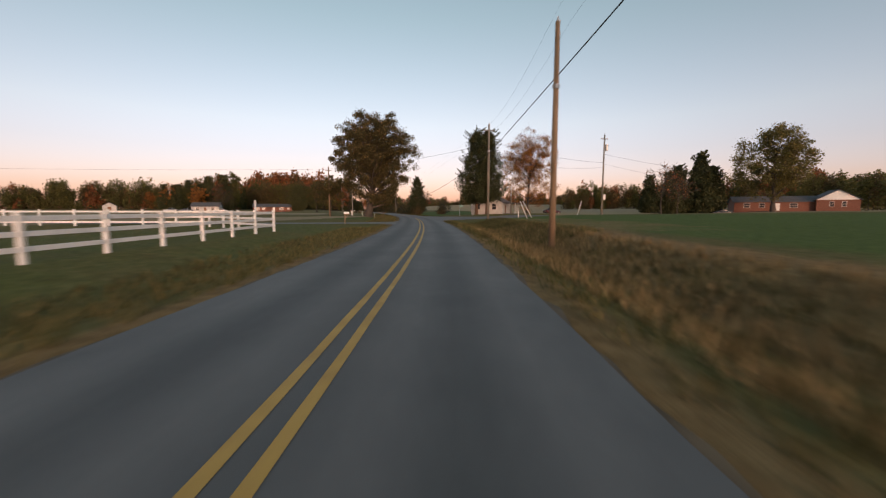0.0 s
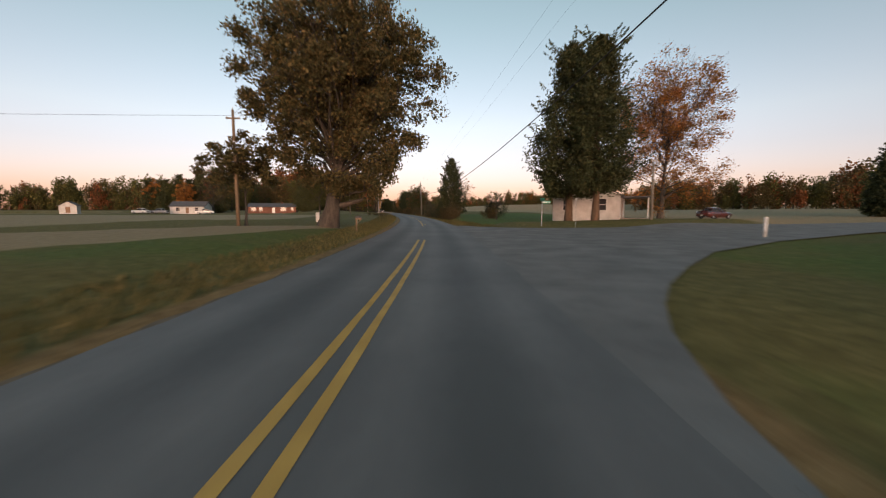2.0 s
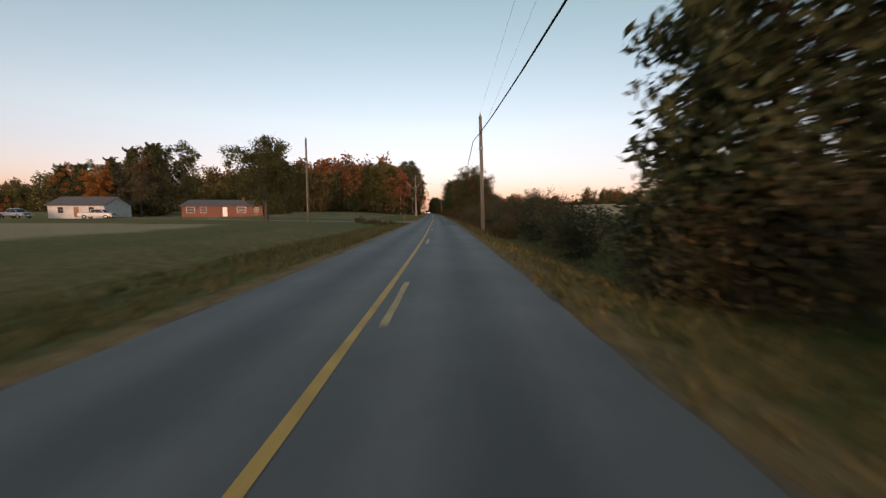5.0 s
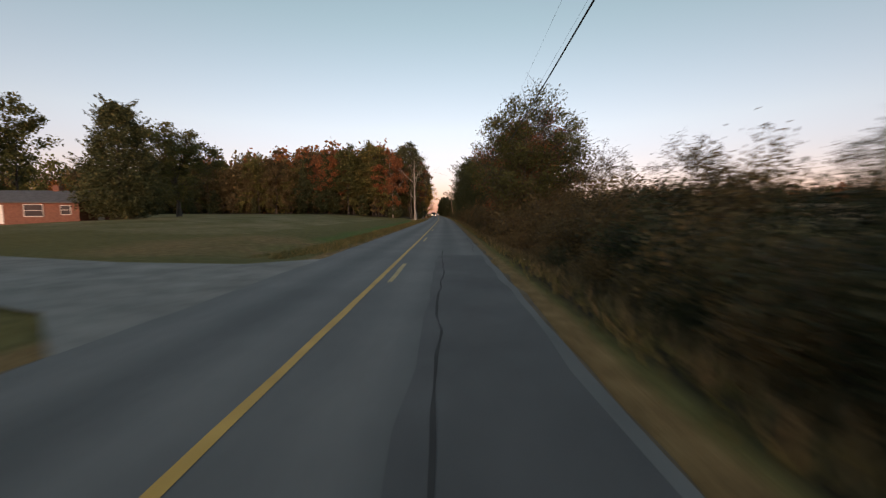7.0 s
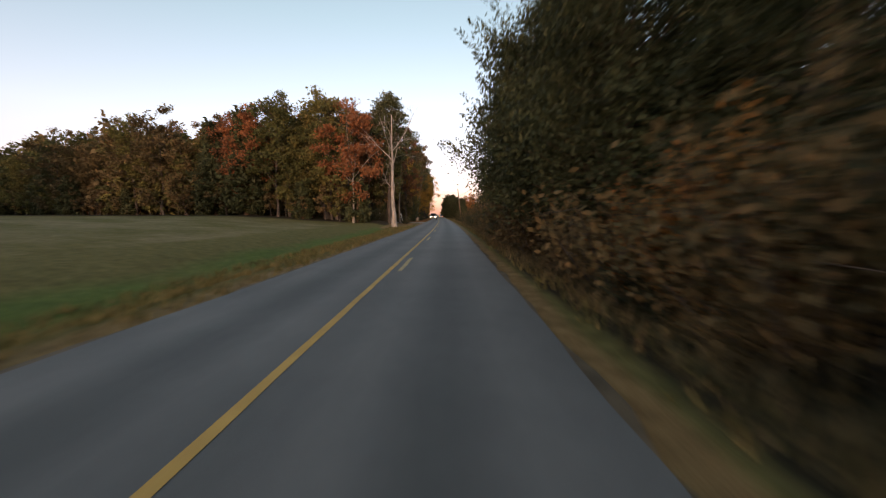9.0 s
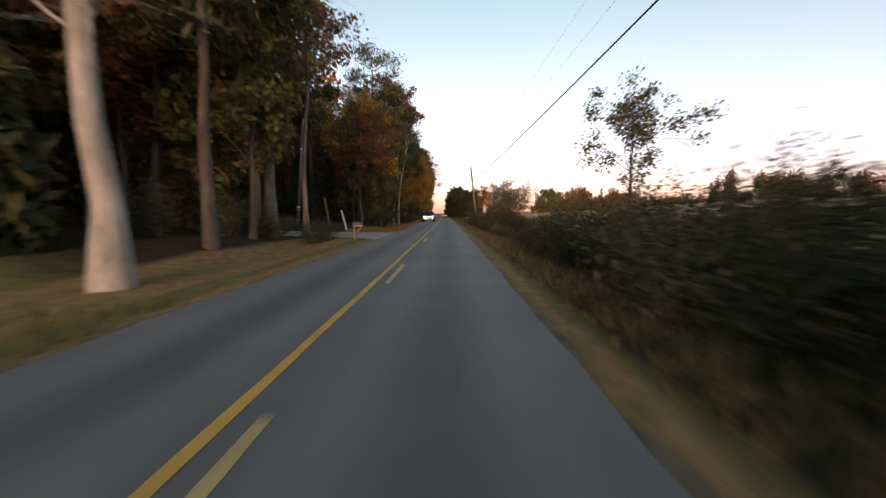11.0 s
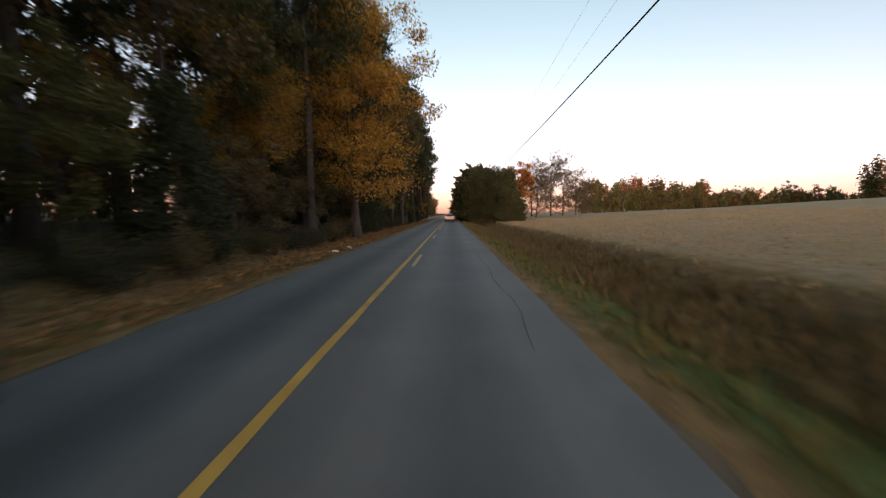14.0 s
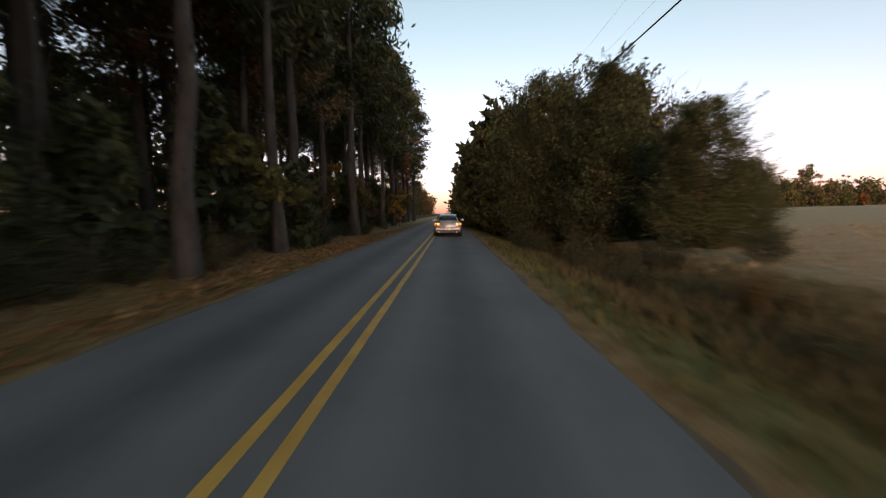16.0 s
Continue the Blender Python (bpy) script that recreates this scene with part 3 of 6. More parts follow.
strip("road_patch", 158, 178, -0.15, RIGHT_EDGE - 0.15, 0.004, M_PATCH, 1.0, 0.1, "darker asphalt patch", "road")

# centre markings: double line, then a passing zone with a broken line on the near side, then double again
marks = tagged(new("centre_marking"), "double and broken yellow centre lines", "road marking", kind="structure")
strip("solid_line", -60, 66.4, CENTRE - 0.2, CENTRE - 0.09, 0.005, M_YELLOW, 1.0, 0.015, parent=marks)
strip("solid_line", 82, 700, CENTRE - 0.2, CENTRE - 0.09, 0.005, M_YELLOW, 1.0, 0.015, parent=marks)
strip("solid_line", -60, 66.4, CENTRE + 0.09, CENTRE + 0.2, 0.005, M_YELLOW, 1.0, 0.015, parent=marks)
strip("solid_line", 363, 700, CENTRE + 0.09, CENTRE + 0.2, 0.005, M_YELLOW, 1.0, 0.015, parent=marks)
dashes = [84.6 + 12.58 * k for k in range(8)] + [172.73 + 12.19 * k for k in range(1, 8)] + [266.5 + 12.19 * k for k in range(8)]
for k, s0 in enumerate(dashes):
    strip("dash_line", s0, s0 + 3.05, CENTRE + 0.09, CENTRE + 0.2, 0.005, M_DASH, 0.61, 0.02, parent=marks, seed=k)


# ---- plants ----
def quads_np(C, size, rng, flat=0.0, aspect=1.6):
    """Leaves: a small quad at each centre, turned at random; flat pulls them level."""
    n = len(C)
    N = rng.normal(size=(n, 3))
    N[:, 2] += flat * 2
    N /= np.linalg.norm(N, axis=1)[:, None]
    U = np.cross(N, rng.normal(size=(n, 3)))
    U /= np.linalg.norm(U, axis=1)[:, None] + 1e-9
    W = np.cross(N, U)
    s = (size * (0.6 + 0.8 * rng.random(n)))[:, None]
    a, b = U * s * 0.5 * aspect, W * s * 0.5
    V = np.stack([C - a, C + b * 0.9, C + a, C - b * 0.9], 1).reshape(-1, 3)
    return V, np.arange(n * 4).reshape(-1, 4)


def limb(p0, p1, r0, r1, rng, n=5, k=5, bend=0.12, lift=0.1):
    t = np.linspace(0, 1, k)[:, None]
    L = np.linalg.norm(p1 - p0)
    mid = (p0 + p1) / 2 + rng.normal(size=3) * L * bend + np.array([0, 0, L * lift])
    P = (1 - t) ** 2 * p0 + 2 * t * (1 - t) * mid + t ** 2 * p1
    return tube_np(P, np.linspace(r0, r1, k), n), P


def broadleaf(H, base, width, seed, clusters=60, leaves=90, leaf=0.28, bark=None, foliage=None, trunk_r=None, twigs=5, spread=1.0, lean=0.0, shell=0.45, sides=7, tall=0.72, even=0.0):
    """Meshes of a broad-leaved tree: trunk with limbs and twigs, crown of single leaves."""
    rng = np.random.default_rng(seed)
    trunk_r = trunk_r or H * 0.022
    wood = []
    top = H * tall
    zt = np.linspace(0, 1, 9)
    wob = np.cumsum(rng.normal(size=(9, 2)) * H * 0.006, 0)
    T = np.stack([wob[:, 0] + lean * zt * H, wob[:, 1], zt * top], 1)
    rad = trunk_r * (1 - 0.85 * zt) + trunk_r * 0.55 * np.exp(-zt * 18)
    wood.append(tube_np(T, rad, sides))
    lobes = rng.normal(size=(9, 3))
    lobes /= np.linalg.norm(lobes, axis=1)[:, None]
    gain = 0.78 + 0.14 * even + (0.36 - 0.24 * even) * rng.random(9)
    cz, rz = (base + H) / 2, (H - base) / 2
    cen = []
    while len(cen) < clusters:
        v = rng.normal(size=3)
        v /= np.linalg.norm(v)
        g = gain[np.argmax(lobes @ v)]
        r = rng.random() ** shell * g
        z = v[2] * r
        w = 1.0 if z < 0.2 else 1.0 - 0.25 * (1 - even) * (z - 0.2)
        w = w * (1 - 0.22 * even * max(0.0, -z))
        cen.append((v[0] * r * width / 2 * w + lean * H * 0.6, v[1] * r * width / 2 * w, cz + z * rz))
    cen = np.array(cen)
    crown, spine = [], []
    main = max(10, clusters // 6)
    for i, c in enumerate(cen):
        f = np.clip((c[2] - base) / (H - base), 0, 1)
        zs = base * 0.75 + (top - base * 0.75) * np.clip(f * 0.75 - 0.05 + 0.1 * rng.random(), 0, 0.97)
        p0 = np.array([np.interp(zs, T[:, 2], T[:, 0]), np.interp(zs, T[:, 2], T[:, 1]), zs])
        r0 = np.interp(zs, T[:, 2], rad) * (0.25 + 0.25 * rng.random())
        if i < main:
            (v, q), P = limb(p0, c, max(r0, 0.02), 0.012, rng, n=5 if sides > 6 else 3)
            spine.append(P[1:4])
        else:
            pts = np.concatenate(spine)
            gap = np.linalg.norm(pts - c, axis=1) + 1.2 * np.maximum(0, pts[:, 2] - c[2])
            (v, q), P = limb(pts[np.argmin(gap)], c, max(r0 * 0.3, 0.014), 0.008, rng, n=3, bend=0.1)
        wood.append((v, q))
        cr = width * 0.085 * spread * (0.7 + 0.6 * rng.random())
        for _ in range(twigs):
            o = rng.normal(size=3)
            o /= np.linalg.norm(o)
            st = P[rng.integers(2, 5)]
            en = c + o * cr * (0.9 + 0.8 * rng.random())
            wood.append(tube_np([st, (st + en) / 2 + rng.normal(size=3) * cr * 0.12, en], [0.016, 0.011, 0.005], 3))
        if leaves:
            n = int(leaves * (0.6 + 0.8 * rng.random()))
            off = rng.normal(size=(n, 3))
            off *= (cr * (0.25 + 0.95 * rng.random(n)) / (np.linalg.norm(off, axis=1) + 1e-9))[:, None]
            off[:, 2] *= 0.75
            crown.append(c + off)
    wm = mesh_np("trunk", *join_np(wood), bark or M_BARK, smooth=True)
    cm = mesh_np("crown", *quads_np(np.concatenate(crown), leaf, rng), foliage) if crown else None
    return wm, cm


def conifer(H, width, seed, sprays=420, per=26, leaf=0.2, foliage=None, bark=None, base=0.06, power=0.85, ragged=0.35, trunk_r=None):
    """Meshes of a cedar: trunk with many fine boughs and dense scaly sprays in a ragged cone."""
    rng = np.random.default_rng(seed)
    trunk_r = trunk_r or H * 0.02
    wood, crown = [], []
    zt = np.linspace(0, 1, 8)
    T = np.stack([np.cumsum(rng.normal(size=8) * 0.03), np.cumsum(rng.normal(size=8) * 0.03), zt * H * 0.97], 1)
    wood.append(tube_np(T, trunk_r * (1.02 - zt) + trunk_r * 0.3 * np.exp(-zt * 15), 7))
    lob = rng.random((8, 12))
    for k in range(sprays):
        f = base + (1 - base) * rng.random() ** 1.25
        a = rng.random() * 2 * np.pi
        env = (1 - f) ** power * min(1.0, 0.55 + (f - base) * 4)
        env *= 1 - ragged * lob[int(f * 7.99), int(a / 2 / np.pi * 11.99)]
        r = width / 2 * env * (0.35 + 0.65 * rng.random() ** 0.5)
        z = f * H
        tip = np.array([math.cos(a) * r, math.sin(a) * r, z])
        if k % 4 == 0:
            st = np.array([np.interp(z, T[:, 2], T[:, 0]), np.interp(z, T[:, 2], T[:, 1]), max(0.1, z - 0.3 * r)])
            wood.append(tube_np([st, (st + tip) / 2 - np.array([0, 0, 0.06 * r]), tip], [0.03, 0.02, 0.006], 3))
        n = int(per * (0.6 + 0.8 * rng.random()))
        off = rng.normal(size=(n, 3)) * np.array([0.32, 0.32, 0.3]) * (0.35 + 0.65 * env + 0.1) * (width / 6) ** 0.5
        off[:, 2] += rng.random(n) * 0.35
        if k % 6 == 0:
            tipw = np.linspace(0, 1, n)[:, None]
            off = off * (0.7 - 0.55 * tipw) + tipw * (np.array([math.cos(a), math.sin(a), 0.9]) * 0.15 * width)
        crown.append(tip + off)
    wm = mesh_np("trunk", *join_np(wood), bark or M_BARK_RED, smooth=True)
    return wm, mesh_np("crown", *quads_np(np.concatenate(crown), leaf, rng, aspect=2.2), foliage or L_CEDAR)


def pine(H, width, seed, clusters=34, leaves=110, leaf=0.2, first=0.5, aspect=3.2):
    """Meshes of a tall pine: bare straight trunk and tufted boughs above."""
    rng = np.random.default_rng(seed)
    zt = np.linspace(0, 1, 9)
    T = np.stack([np.cumsum(rng.normal(size=9) * 0.09), np.cumsum(rng.normal(size=9) * 0.09), zt * H], 1)
    r = H * 0.011 + 0.06
    wood, crown = [tube_np(T, r * (1.03 - 0.9 * zt) + r * 0.3 * np.exp(-zt * 20), 7)], []
    for _ in range(7):
        z = H * (0.15 + 0.4 * rng.random())
        a = rng.random() * 2 * np.pi
        p0 = np.array([np.interp(z, T[:, 2], T[:, 0]), np.interp(z, T[:, 2], T[:, 1]), z])
        wood.append(tube_np([p0, p0 + np.array([math.cos(a), math.sin(a), -0.1]) * (0.5 + rng.random())], [0.025, 0.008], 3))
    for _ in range(clusters):
        f = first + (1 - first) * rng.random() ** 0.9
        z = H * f
        a = rng.random() * 2 * np.pi
        reach = width / 2 * (0.35 + 0.65 * math.sin(math.pi * min(1, (1.06 - f) / (1.06 - first)))) * (0.45 + 0.6 * rng.random())
        p0 = np.array([np.interp(z, T[:, 2], T[:, 0]), np.interp(z, T[:, 2], T[:, 1]), z - 0.4])
        c = p0 + np.array([math.cos(a) * reach, math.sin(a) * reach, 0.5 + rng.random()])
        (v, q), P = limb(p0, c, 0.05, 0.012, rng, n=4, k=4)
        wood.append((v, q))
        n = int(leaves * (0.6 + 0.8 * rng.random()))
        off = rng.normal(size=(n, 3)) * np.array([0.62, 0.62, 0.36])
        crown.append(c + off)
    wm = mesh_np("trunk", *join_np(wood), M_BARK, smooth=True)
    return wm, mesh_np("crown", *quads_np(np.concatenate(crown), leaf, rng, aspect=aspect), L_PINE)


def shrub(H, width, seed, stems=16, leaves=70, leaf=0.13, foliage=None, bare=0.25, droop=0.0):
    """Meshes of a thicket bush: many stems from the ground, leaves along their upper parts, some bare tips."""
    rng = np.random.default_rng(seed)
    wood, crown = [], []
    for _ in range(stems):
        a = rng.random() * 2 * np.pi
        r = width / 2 * rng.random() ** 0.6
        h = H * (0.5 + 0.5 * rng.random()) * (1 - 0.35 * (2 * r / width) ** 2)
        p0 = np.array([math.cos(a) * r * 0.35, math.sin(a) * r * 0.35, -0.05])
        p1 = np.array([math.cos(a) * r, math.sin(a) * r, h])
        (v, q), P = limb(p0, p1, 0.035, 0.008, rng, n=4, k=5)
        wood.append((v, q))
        for _ in range(4):
            st = P[rng.integers(2, 5)]
            en = st + rng.normal(size=3) * width * 0.1 + np.array([0, 0, 0.15 * H * rng.random()])
            wood.append(tube_np([st, en], [0.012, 0.004], 3))
            if rng.random() > bare:
                n = int(leaves / 4)
                t = rng.random((n, 1))
                crown.append(st * (1 - t) + en * t + rng.normal(size=(n, 3)) * width * 0.06)
        n = int(leaves * 0.8)
        t = rng.random(n) ** 0.7 * 3.999
        i = t.astype(int)
        pp = P[i] + (P[np.minimum(i + 1, 4)] - P[i]) * (t - i)[:, None]
        crown.append(pp + rng.normal(size=(n, 3)) * width * 0.085)
    wm = mesh_np("stems", *join_np(wood), M_BARK, smooth=True)
    C = np.concatenate(crown)
    C[:, 2] = np.abs(C[:, 2])
    return wm, mesh_np("leaves", *quads_np(C, leaf, rng), foliage or L_BROWN)


def plant(name, meshes, s, d, label, category="tree", group="", turn=0.0, size=1.0, sink=0.05):
    e = thing(name, s, d, label, category, group, turn, ground_z(s, d) - sink, size)
    w, c = meshes
    mpart("trunk" if "tree" in name else "stem", w, e)
    if c:
        mpart("crown" if "tree" in name else "foliage", c, e)
    return e


# the great oak and the trees round the junction
plant("oak_tree", broadleaf(21.8, 2.4, 17.6, 11, lean=0.1, even=1.0, tall=0.62, clusters=600, leaves=165, leaf=0.17, foliage=L_OAK, trunk_r=0.68, twigs=3, shell=0.46, spread=0.66, sides=10), 82.5, -9.5,
      "huge spreading oak with brown-green autumn leaves beside the road")
# separate small tree added in place of the great oak's low hanging limb
plant("oak_tree", broadleaf(7.5, 2.0, 6.2, 12, clusters=75, leaves=95, leaf=0.16, foliage=L_OAK, trunk_r=0.11), 83.5, -17.0, "small added tree standing in for a low limb of the great oak", size=1.1)
cedar_a, cedar_b = conifer(18.8, 12.0, 21, 1000, 40, 0.15, base=0.16, power=0.52, ragged=0.55), conifer(18.2, 11.5, 22, 950, 40, 0.15, base=0.17, power=0.48, ragged=0.6)
plant("cedar_tree", cedar_a, 90.0, 15.6, "tall broad cedar before the white house", group="cedars at the white house")
plant("cedar_tree", cedar_b, 87.0, 17.2, "tall broad cedar beside the white house", group="cedars at the white house", turn=80)
plant("maple_tree", broadleaf(22, 2.0, 17.0, 31, clusters=260, leaves=120, leaf=0.15, spread=0.85, foliage=L_ORANGE, twigs=8, bark=M_BARK, trunk_r=0.3, shell=0.5), 97, 31.5,
      "half-bare maple with thinning orange leaves behind the house")
cone_a, cone_b = conifer(9.0, 6.0, 23, 520, 30, 0.18, base=0.03, power=0.7), conifer(8.0, 5.0, 24, 480, 30, 0.18, base=0.03, power=0.8)
for s, d, k, z, t in ((100, 70.5, 0, 1.15, 0), (98, 75, 1, 1.45, 60), (99, 79, 0, 1.5, 130), (97, 84, 1, 2.1, 20), (98, 89.5, 0, 1.5, 250), (102, 82, 1, 1.6, 200)):
    plant("cedar_tree", (cone_a, cone_b)[k], s, d, "dark pointed cedar in a clump across the field", group="cedar clump", turn=t, size=z)
bare_a = broadleaf(10, 2.5, 8, 41, clusters=40, leaves=5, leaf=0.2, foliage=L_RUSSET, twigs=12, bark=M_BARK, trunk_r=0.14)
bare_b = broadleaf(13, 1.8, 12, 42, clusters=85, leaves=14, leaf=0.2, foliage=L_BROWN, twigs=14, bark=M_BARK, trunk_r=0.18)
plant("bare_tree", bare_a, 86, 61.5, "half-bare tree by the cedar clump", group="bare trees", size=1.4)
plant("bare_tree", bare_a, 92, 72, "half-bare tree by the cedar clump", group="bare trees", turn=70, size=1.1)
green_a = broadleaf(16.5, 2.5, 13.5, 51, clusters=150, leaves=130, leaf=0.2, foliage=L_GREEN, trunk_r=0.35, shell=0.45)
green_b = broadleaf(14.0, 2.0, 12, 52, clusters=130, leaves=140, leaf=0.18, foliage=L_GREEN, trunk_r=0.3, shell=0.45)
plant("shade_tree", green_a, 87.5, 96.5, "round green-brown shade tree before a brick house", group="shade trees", size=1.5)

# right roadside: young cedar with brush at its foot, garden bushes
plant("cedar_tree", conifer(11.5, 7.2, 25, 640, 32, 0.14, base=0.05, power=0.55, ragged=0.42), 126.0, 7.0, "ragged roadside cedar with brush at its foot", group="roadside cedar")
plant("bare_tree", bare_a, 127, 8.9, "bare sapling beside the roadside cedar", group="bare trees", size=0.9)
plant("bare_tree", broadleaf(5.2, 1.6, 4.4, 47, clusters=26, leaves=46, leaf=0.08, foliage=L_GREEN, twigs=7, trunk_r=0.07), 104.3, 10.8, "small thin-crowned tree on the lawn", group="bare trees", size=0.86)
plant("bare_tree", bare_a, 112.6, 12.4, "bare sapling rising out of garden bushes", group="bare trees", turn=40, size=0.5)
# kinds 1, 3 and 4 have leaves coloured darker for the thicket's shade
bush_b = [shrub(3.2, 4.2, 60 + k, 19, 112, 0.095, f, 0.22) for k, f in enumerate((L_BROWN, L_SHADED, L_BROWN, L_SHADED, L_SHADED))]
for s, d, k, z in ((112.4, 12.2, 1, 1.05), (111.6, 11.4, 0, 0.7), (119.5, 6.2, 0, 0.8), (122.5, 6.8, 2, 1.0), (124.5, 5.6, 0, 0.9), (126, 5.0, 1, 0.8), (129, 6.2, 0, 0.8), (133, 5.4, 3, 0.7), (137, 5.8, 2, 0.75), (141, 5.4, 4, 0.7)):
    plant("bush", bush_b[k], s, d, "unkempt autumn bush by the verge", "bush", "roadside bushes", turn=s * 37, size=z)

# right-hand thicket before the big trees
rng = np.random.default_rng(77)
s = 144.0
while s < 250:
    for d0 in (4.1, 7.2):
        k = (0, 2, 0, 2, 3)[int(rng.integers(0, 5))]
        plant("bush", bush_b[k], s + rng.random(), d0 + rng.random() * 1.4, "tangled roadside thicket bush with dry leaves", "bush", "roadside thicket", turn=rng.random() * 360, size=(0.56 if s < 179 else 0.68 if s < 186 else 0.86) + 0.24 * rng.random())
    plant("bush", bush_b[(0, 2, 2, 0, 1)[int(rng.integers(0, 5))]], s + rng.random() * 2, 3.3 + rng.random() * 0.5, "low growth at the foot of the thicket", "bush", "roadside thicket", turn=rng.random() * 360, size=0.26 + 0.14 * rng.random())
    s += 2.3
decid = [broadleaf(9.5, 0.8, 7.8, 90 + k, clusters=115, leaves=190, leaf=0.09, foliage=f, trunk_r=0.14, spread=1.15, shell=0.5) for k, f in enumerate((L_GREEN, L_BROWN, L_RUSSET))]
for s, d, k, z in ((190.5, 4.9, 0, 1.0), (193.5, 6.0, 2, 0.98), (196.5, 8.0, 1, 0.92), (239, 5.8, 0, 0.72), (243, 6.4, 1, 0.66), (248, 6.0, 0, 0.72), (254, 6.4, 0, 0.62), (260, 6.8, 2, 0.6), (236, 10, 1, 0.8)):
    plant("thicket_tree", decid[k], s, d, "dense roadside tree overhanging the verge", group="roadside trees", turn=s * 53, size=z)
big = conifer(9.0, 8.0, 26, 900, 66, 0.07, base=0.02, power=0.3, ragged=0.5)
big_mid = conifer(9.2, 8.0, 35, 600, 28, 0.17, base=0.02, power=0.36, ragged=0.55)
shaggy = conifer(9.2, 8.0, 34, 900, 66, 0.068, base=0.2, power=0.2, ragged=0.5)
for s, d, z, t, m in ((219.5, 7.6, 0.9, 15, big), (222.5, 4.9, 1.0, 120, shaggy), (226.5, 4.4, 1.06, 250, shaggy), (231, 4.3, 1.08, 310, shaggy), (235, 4.8, 0.95, 60, shaggy), (224, 10, 0.95, 200, big_mid), (231, 10.2, 0.95, 100, big_mid)):
    plant("cedar_tree", m, s, d, "shaggy dark cedar overhanging the verge", group="roadside cedar", turn=t, size=z)
sparse = broadleaf(10.0, 2.0, 7.0, 97, clusters=60, leaves=34, leaf=0.11, foliage=L_BROWN, trunk_r=0.1, twigs=7, spread=1.3, shell=0.6)
airy = broadleaf(11.0, 3.2, 8.4, 99, clusters=80, leaves=62, leaf=0.1, foliage=L_OAK, trunk_r=0.14, twigs=4, spread=0.85, shell=0.5)
for s, d, t, z in ((199.5, 6.0, 30, 0.95), (203.5, 6.6, 160, 1.05), (208.5, 7.2, 260, 0.95)):
    plant("thicket_tree", airy, s, d, "dark leafy tree with sky showing through its boughs", group="roadside trees", turn=t, size=z)
for s, d, t, z in ((206.5, 8.6, 0, 0.95), (211.5, 9.8, 140, 0.85), (200.5, 9.2, 60, 0.6), (186.5, 8.6, 200, 0.5)):
    plant("thicket_tree", sparse, s, d, "thin half-bare tree rising out of the thicket", group="roadside trees", turn=t, size=z)
for s, d, t, z in ((158, 9.6, 20, 0.34), (164.5, 10.4, 110, 0.36), (172.5, 9.0, 300, 0.34), (178.5, 8.6, 50, 0.4)):
    plant("sapling", sparse, s, d, "thin half-bare sapling above the thicket", "sapling", "thicket saplings", turn=t, size=z)
red_bush = shrub(3.6, 3.0, 69, 16, 110, 0.11, L_ORANGE, 0.2)
for s, d, z in ((217.6, 4.4, 0.85), (219.6, 4.2, 0.7)):
    plant("bush", red_bush, s, d, "russet-leaved bush at the foot of the cedars", "bush", "russet bushes", turn=s * 11, size=z)
plant("thicket_tree", broadleaf(8.6, 2.4, 7.6, 98, clusters=52, leaves=100, leaf=0.11, foliage=L_GREEN, trunk_r=0.13, twigs=4), 281, 10.4, "dark leafy tree with high boughs behind the thicket", group="roadside trees")
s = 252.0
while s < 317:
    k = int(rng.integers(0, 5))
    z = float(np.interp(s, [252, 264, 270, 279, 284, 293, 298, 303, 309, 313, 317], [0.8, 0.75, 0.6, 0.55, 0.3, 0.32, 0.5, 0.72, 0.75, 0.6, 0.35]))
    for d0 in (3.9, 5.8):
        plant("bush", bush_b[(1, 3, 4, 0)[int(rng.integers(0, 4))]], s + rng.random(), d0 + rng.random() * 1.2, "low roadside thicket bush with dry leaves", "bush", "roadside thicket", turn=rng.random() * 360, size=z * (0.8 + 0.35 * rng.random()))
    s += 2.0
plant("thicket_tree", sparse, 305.5, 9.4, "thin leafy sapling standing out of the thicket", group="roadside trees", size=0.52)
plant("thicket_tree", decid[1], 314.4, 8.8, "leafy brown sapling at the end of the thicket", group="roadside trees", size=0.52)
plant("bush", bush_b[2], 319.3, 5.6, "low roadside thicket bush with dry leaves", "bush", "roadside thicket", size=0.4)

# big cedars on the right at the end, and trees beyond
big_cone = conifer(10.5, 8.5, 32, 900, 62, 0.082, base=0.02, power=0.5, ragged=0.6)
big_far = conifer(9.0, 8.0, 29, 420, 22, 0.36, base=0.02, power=0.3, ragged=0.5)
for s, d, z, t, m in ((390.0, 8.8, 0.55, 70, big), (390.6, 10.9, 0.34, 40, big), (394.5, 10.4, 0.55, 140, big), (395, 7.4, 0.76, 210, big_cone), (399.5, 9.8, 0.94, 20, big_mid), (400.5, 5.9, 1.06, 300, big), (405, 8.6, 0.98, 180, big_mid), (407.5, 5.6, 1.06, 50, big_mid), (414, 5.6, 1.25, 100, big_far), (421, 5.0, 1.3, 190, big_far),
                      (429, 5.2, 1.3, 40, big_far), (438, 5.2, 1.3, 260, big_far), (449, 5.4, 1.3, 0, big_far), (460, 5.4, 1.3, 90, big_far)):
    plant("cedar_tree", m, s, d, "broad bushy cedar crowding the road edge", group="cedars along the field", turn=t, size=z)
orange_a = broadleaf(13, 3, 9, 33, clusters=70, leaves=90, leaf=0.25, foliage=L_ORANGE, trunk_r=0.2)
plant("maple_tree", orange_a, 412, 14.5, "orange autumn maple at the field edge", group="orange maples", size=0.95)
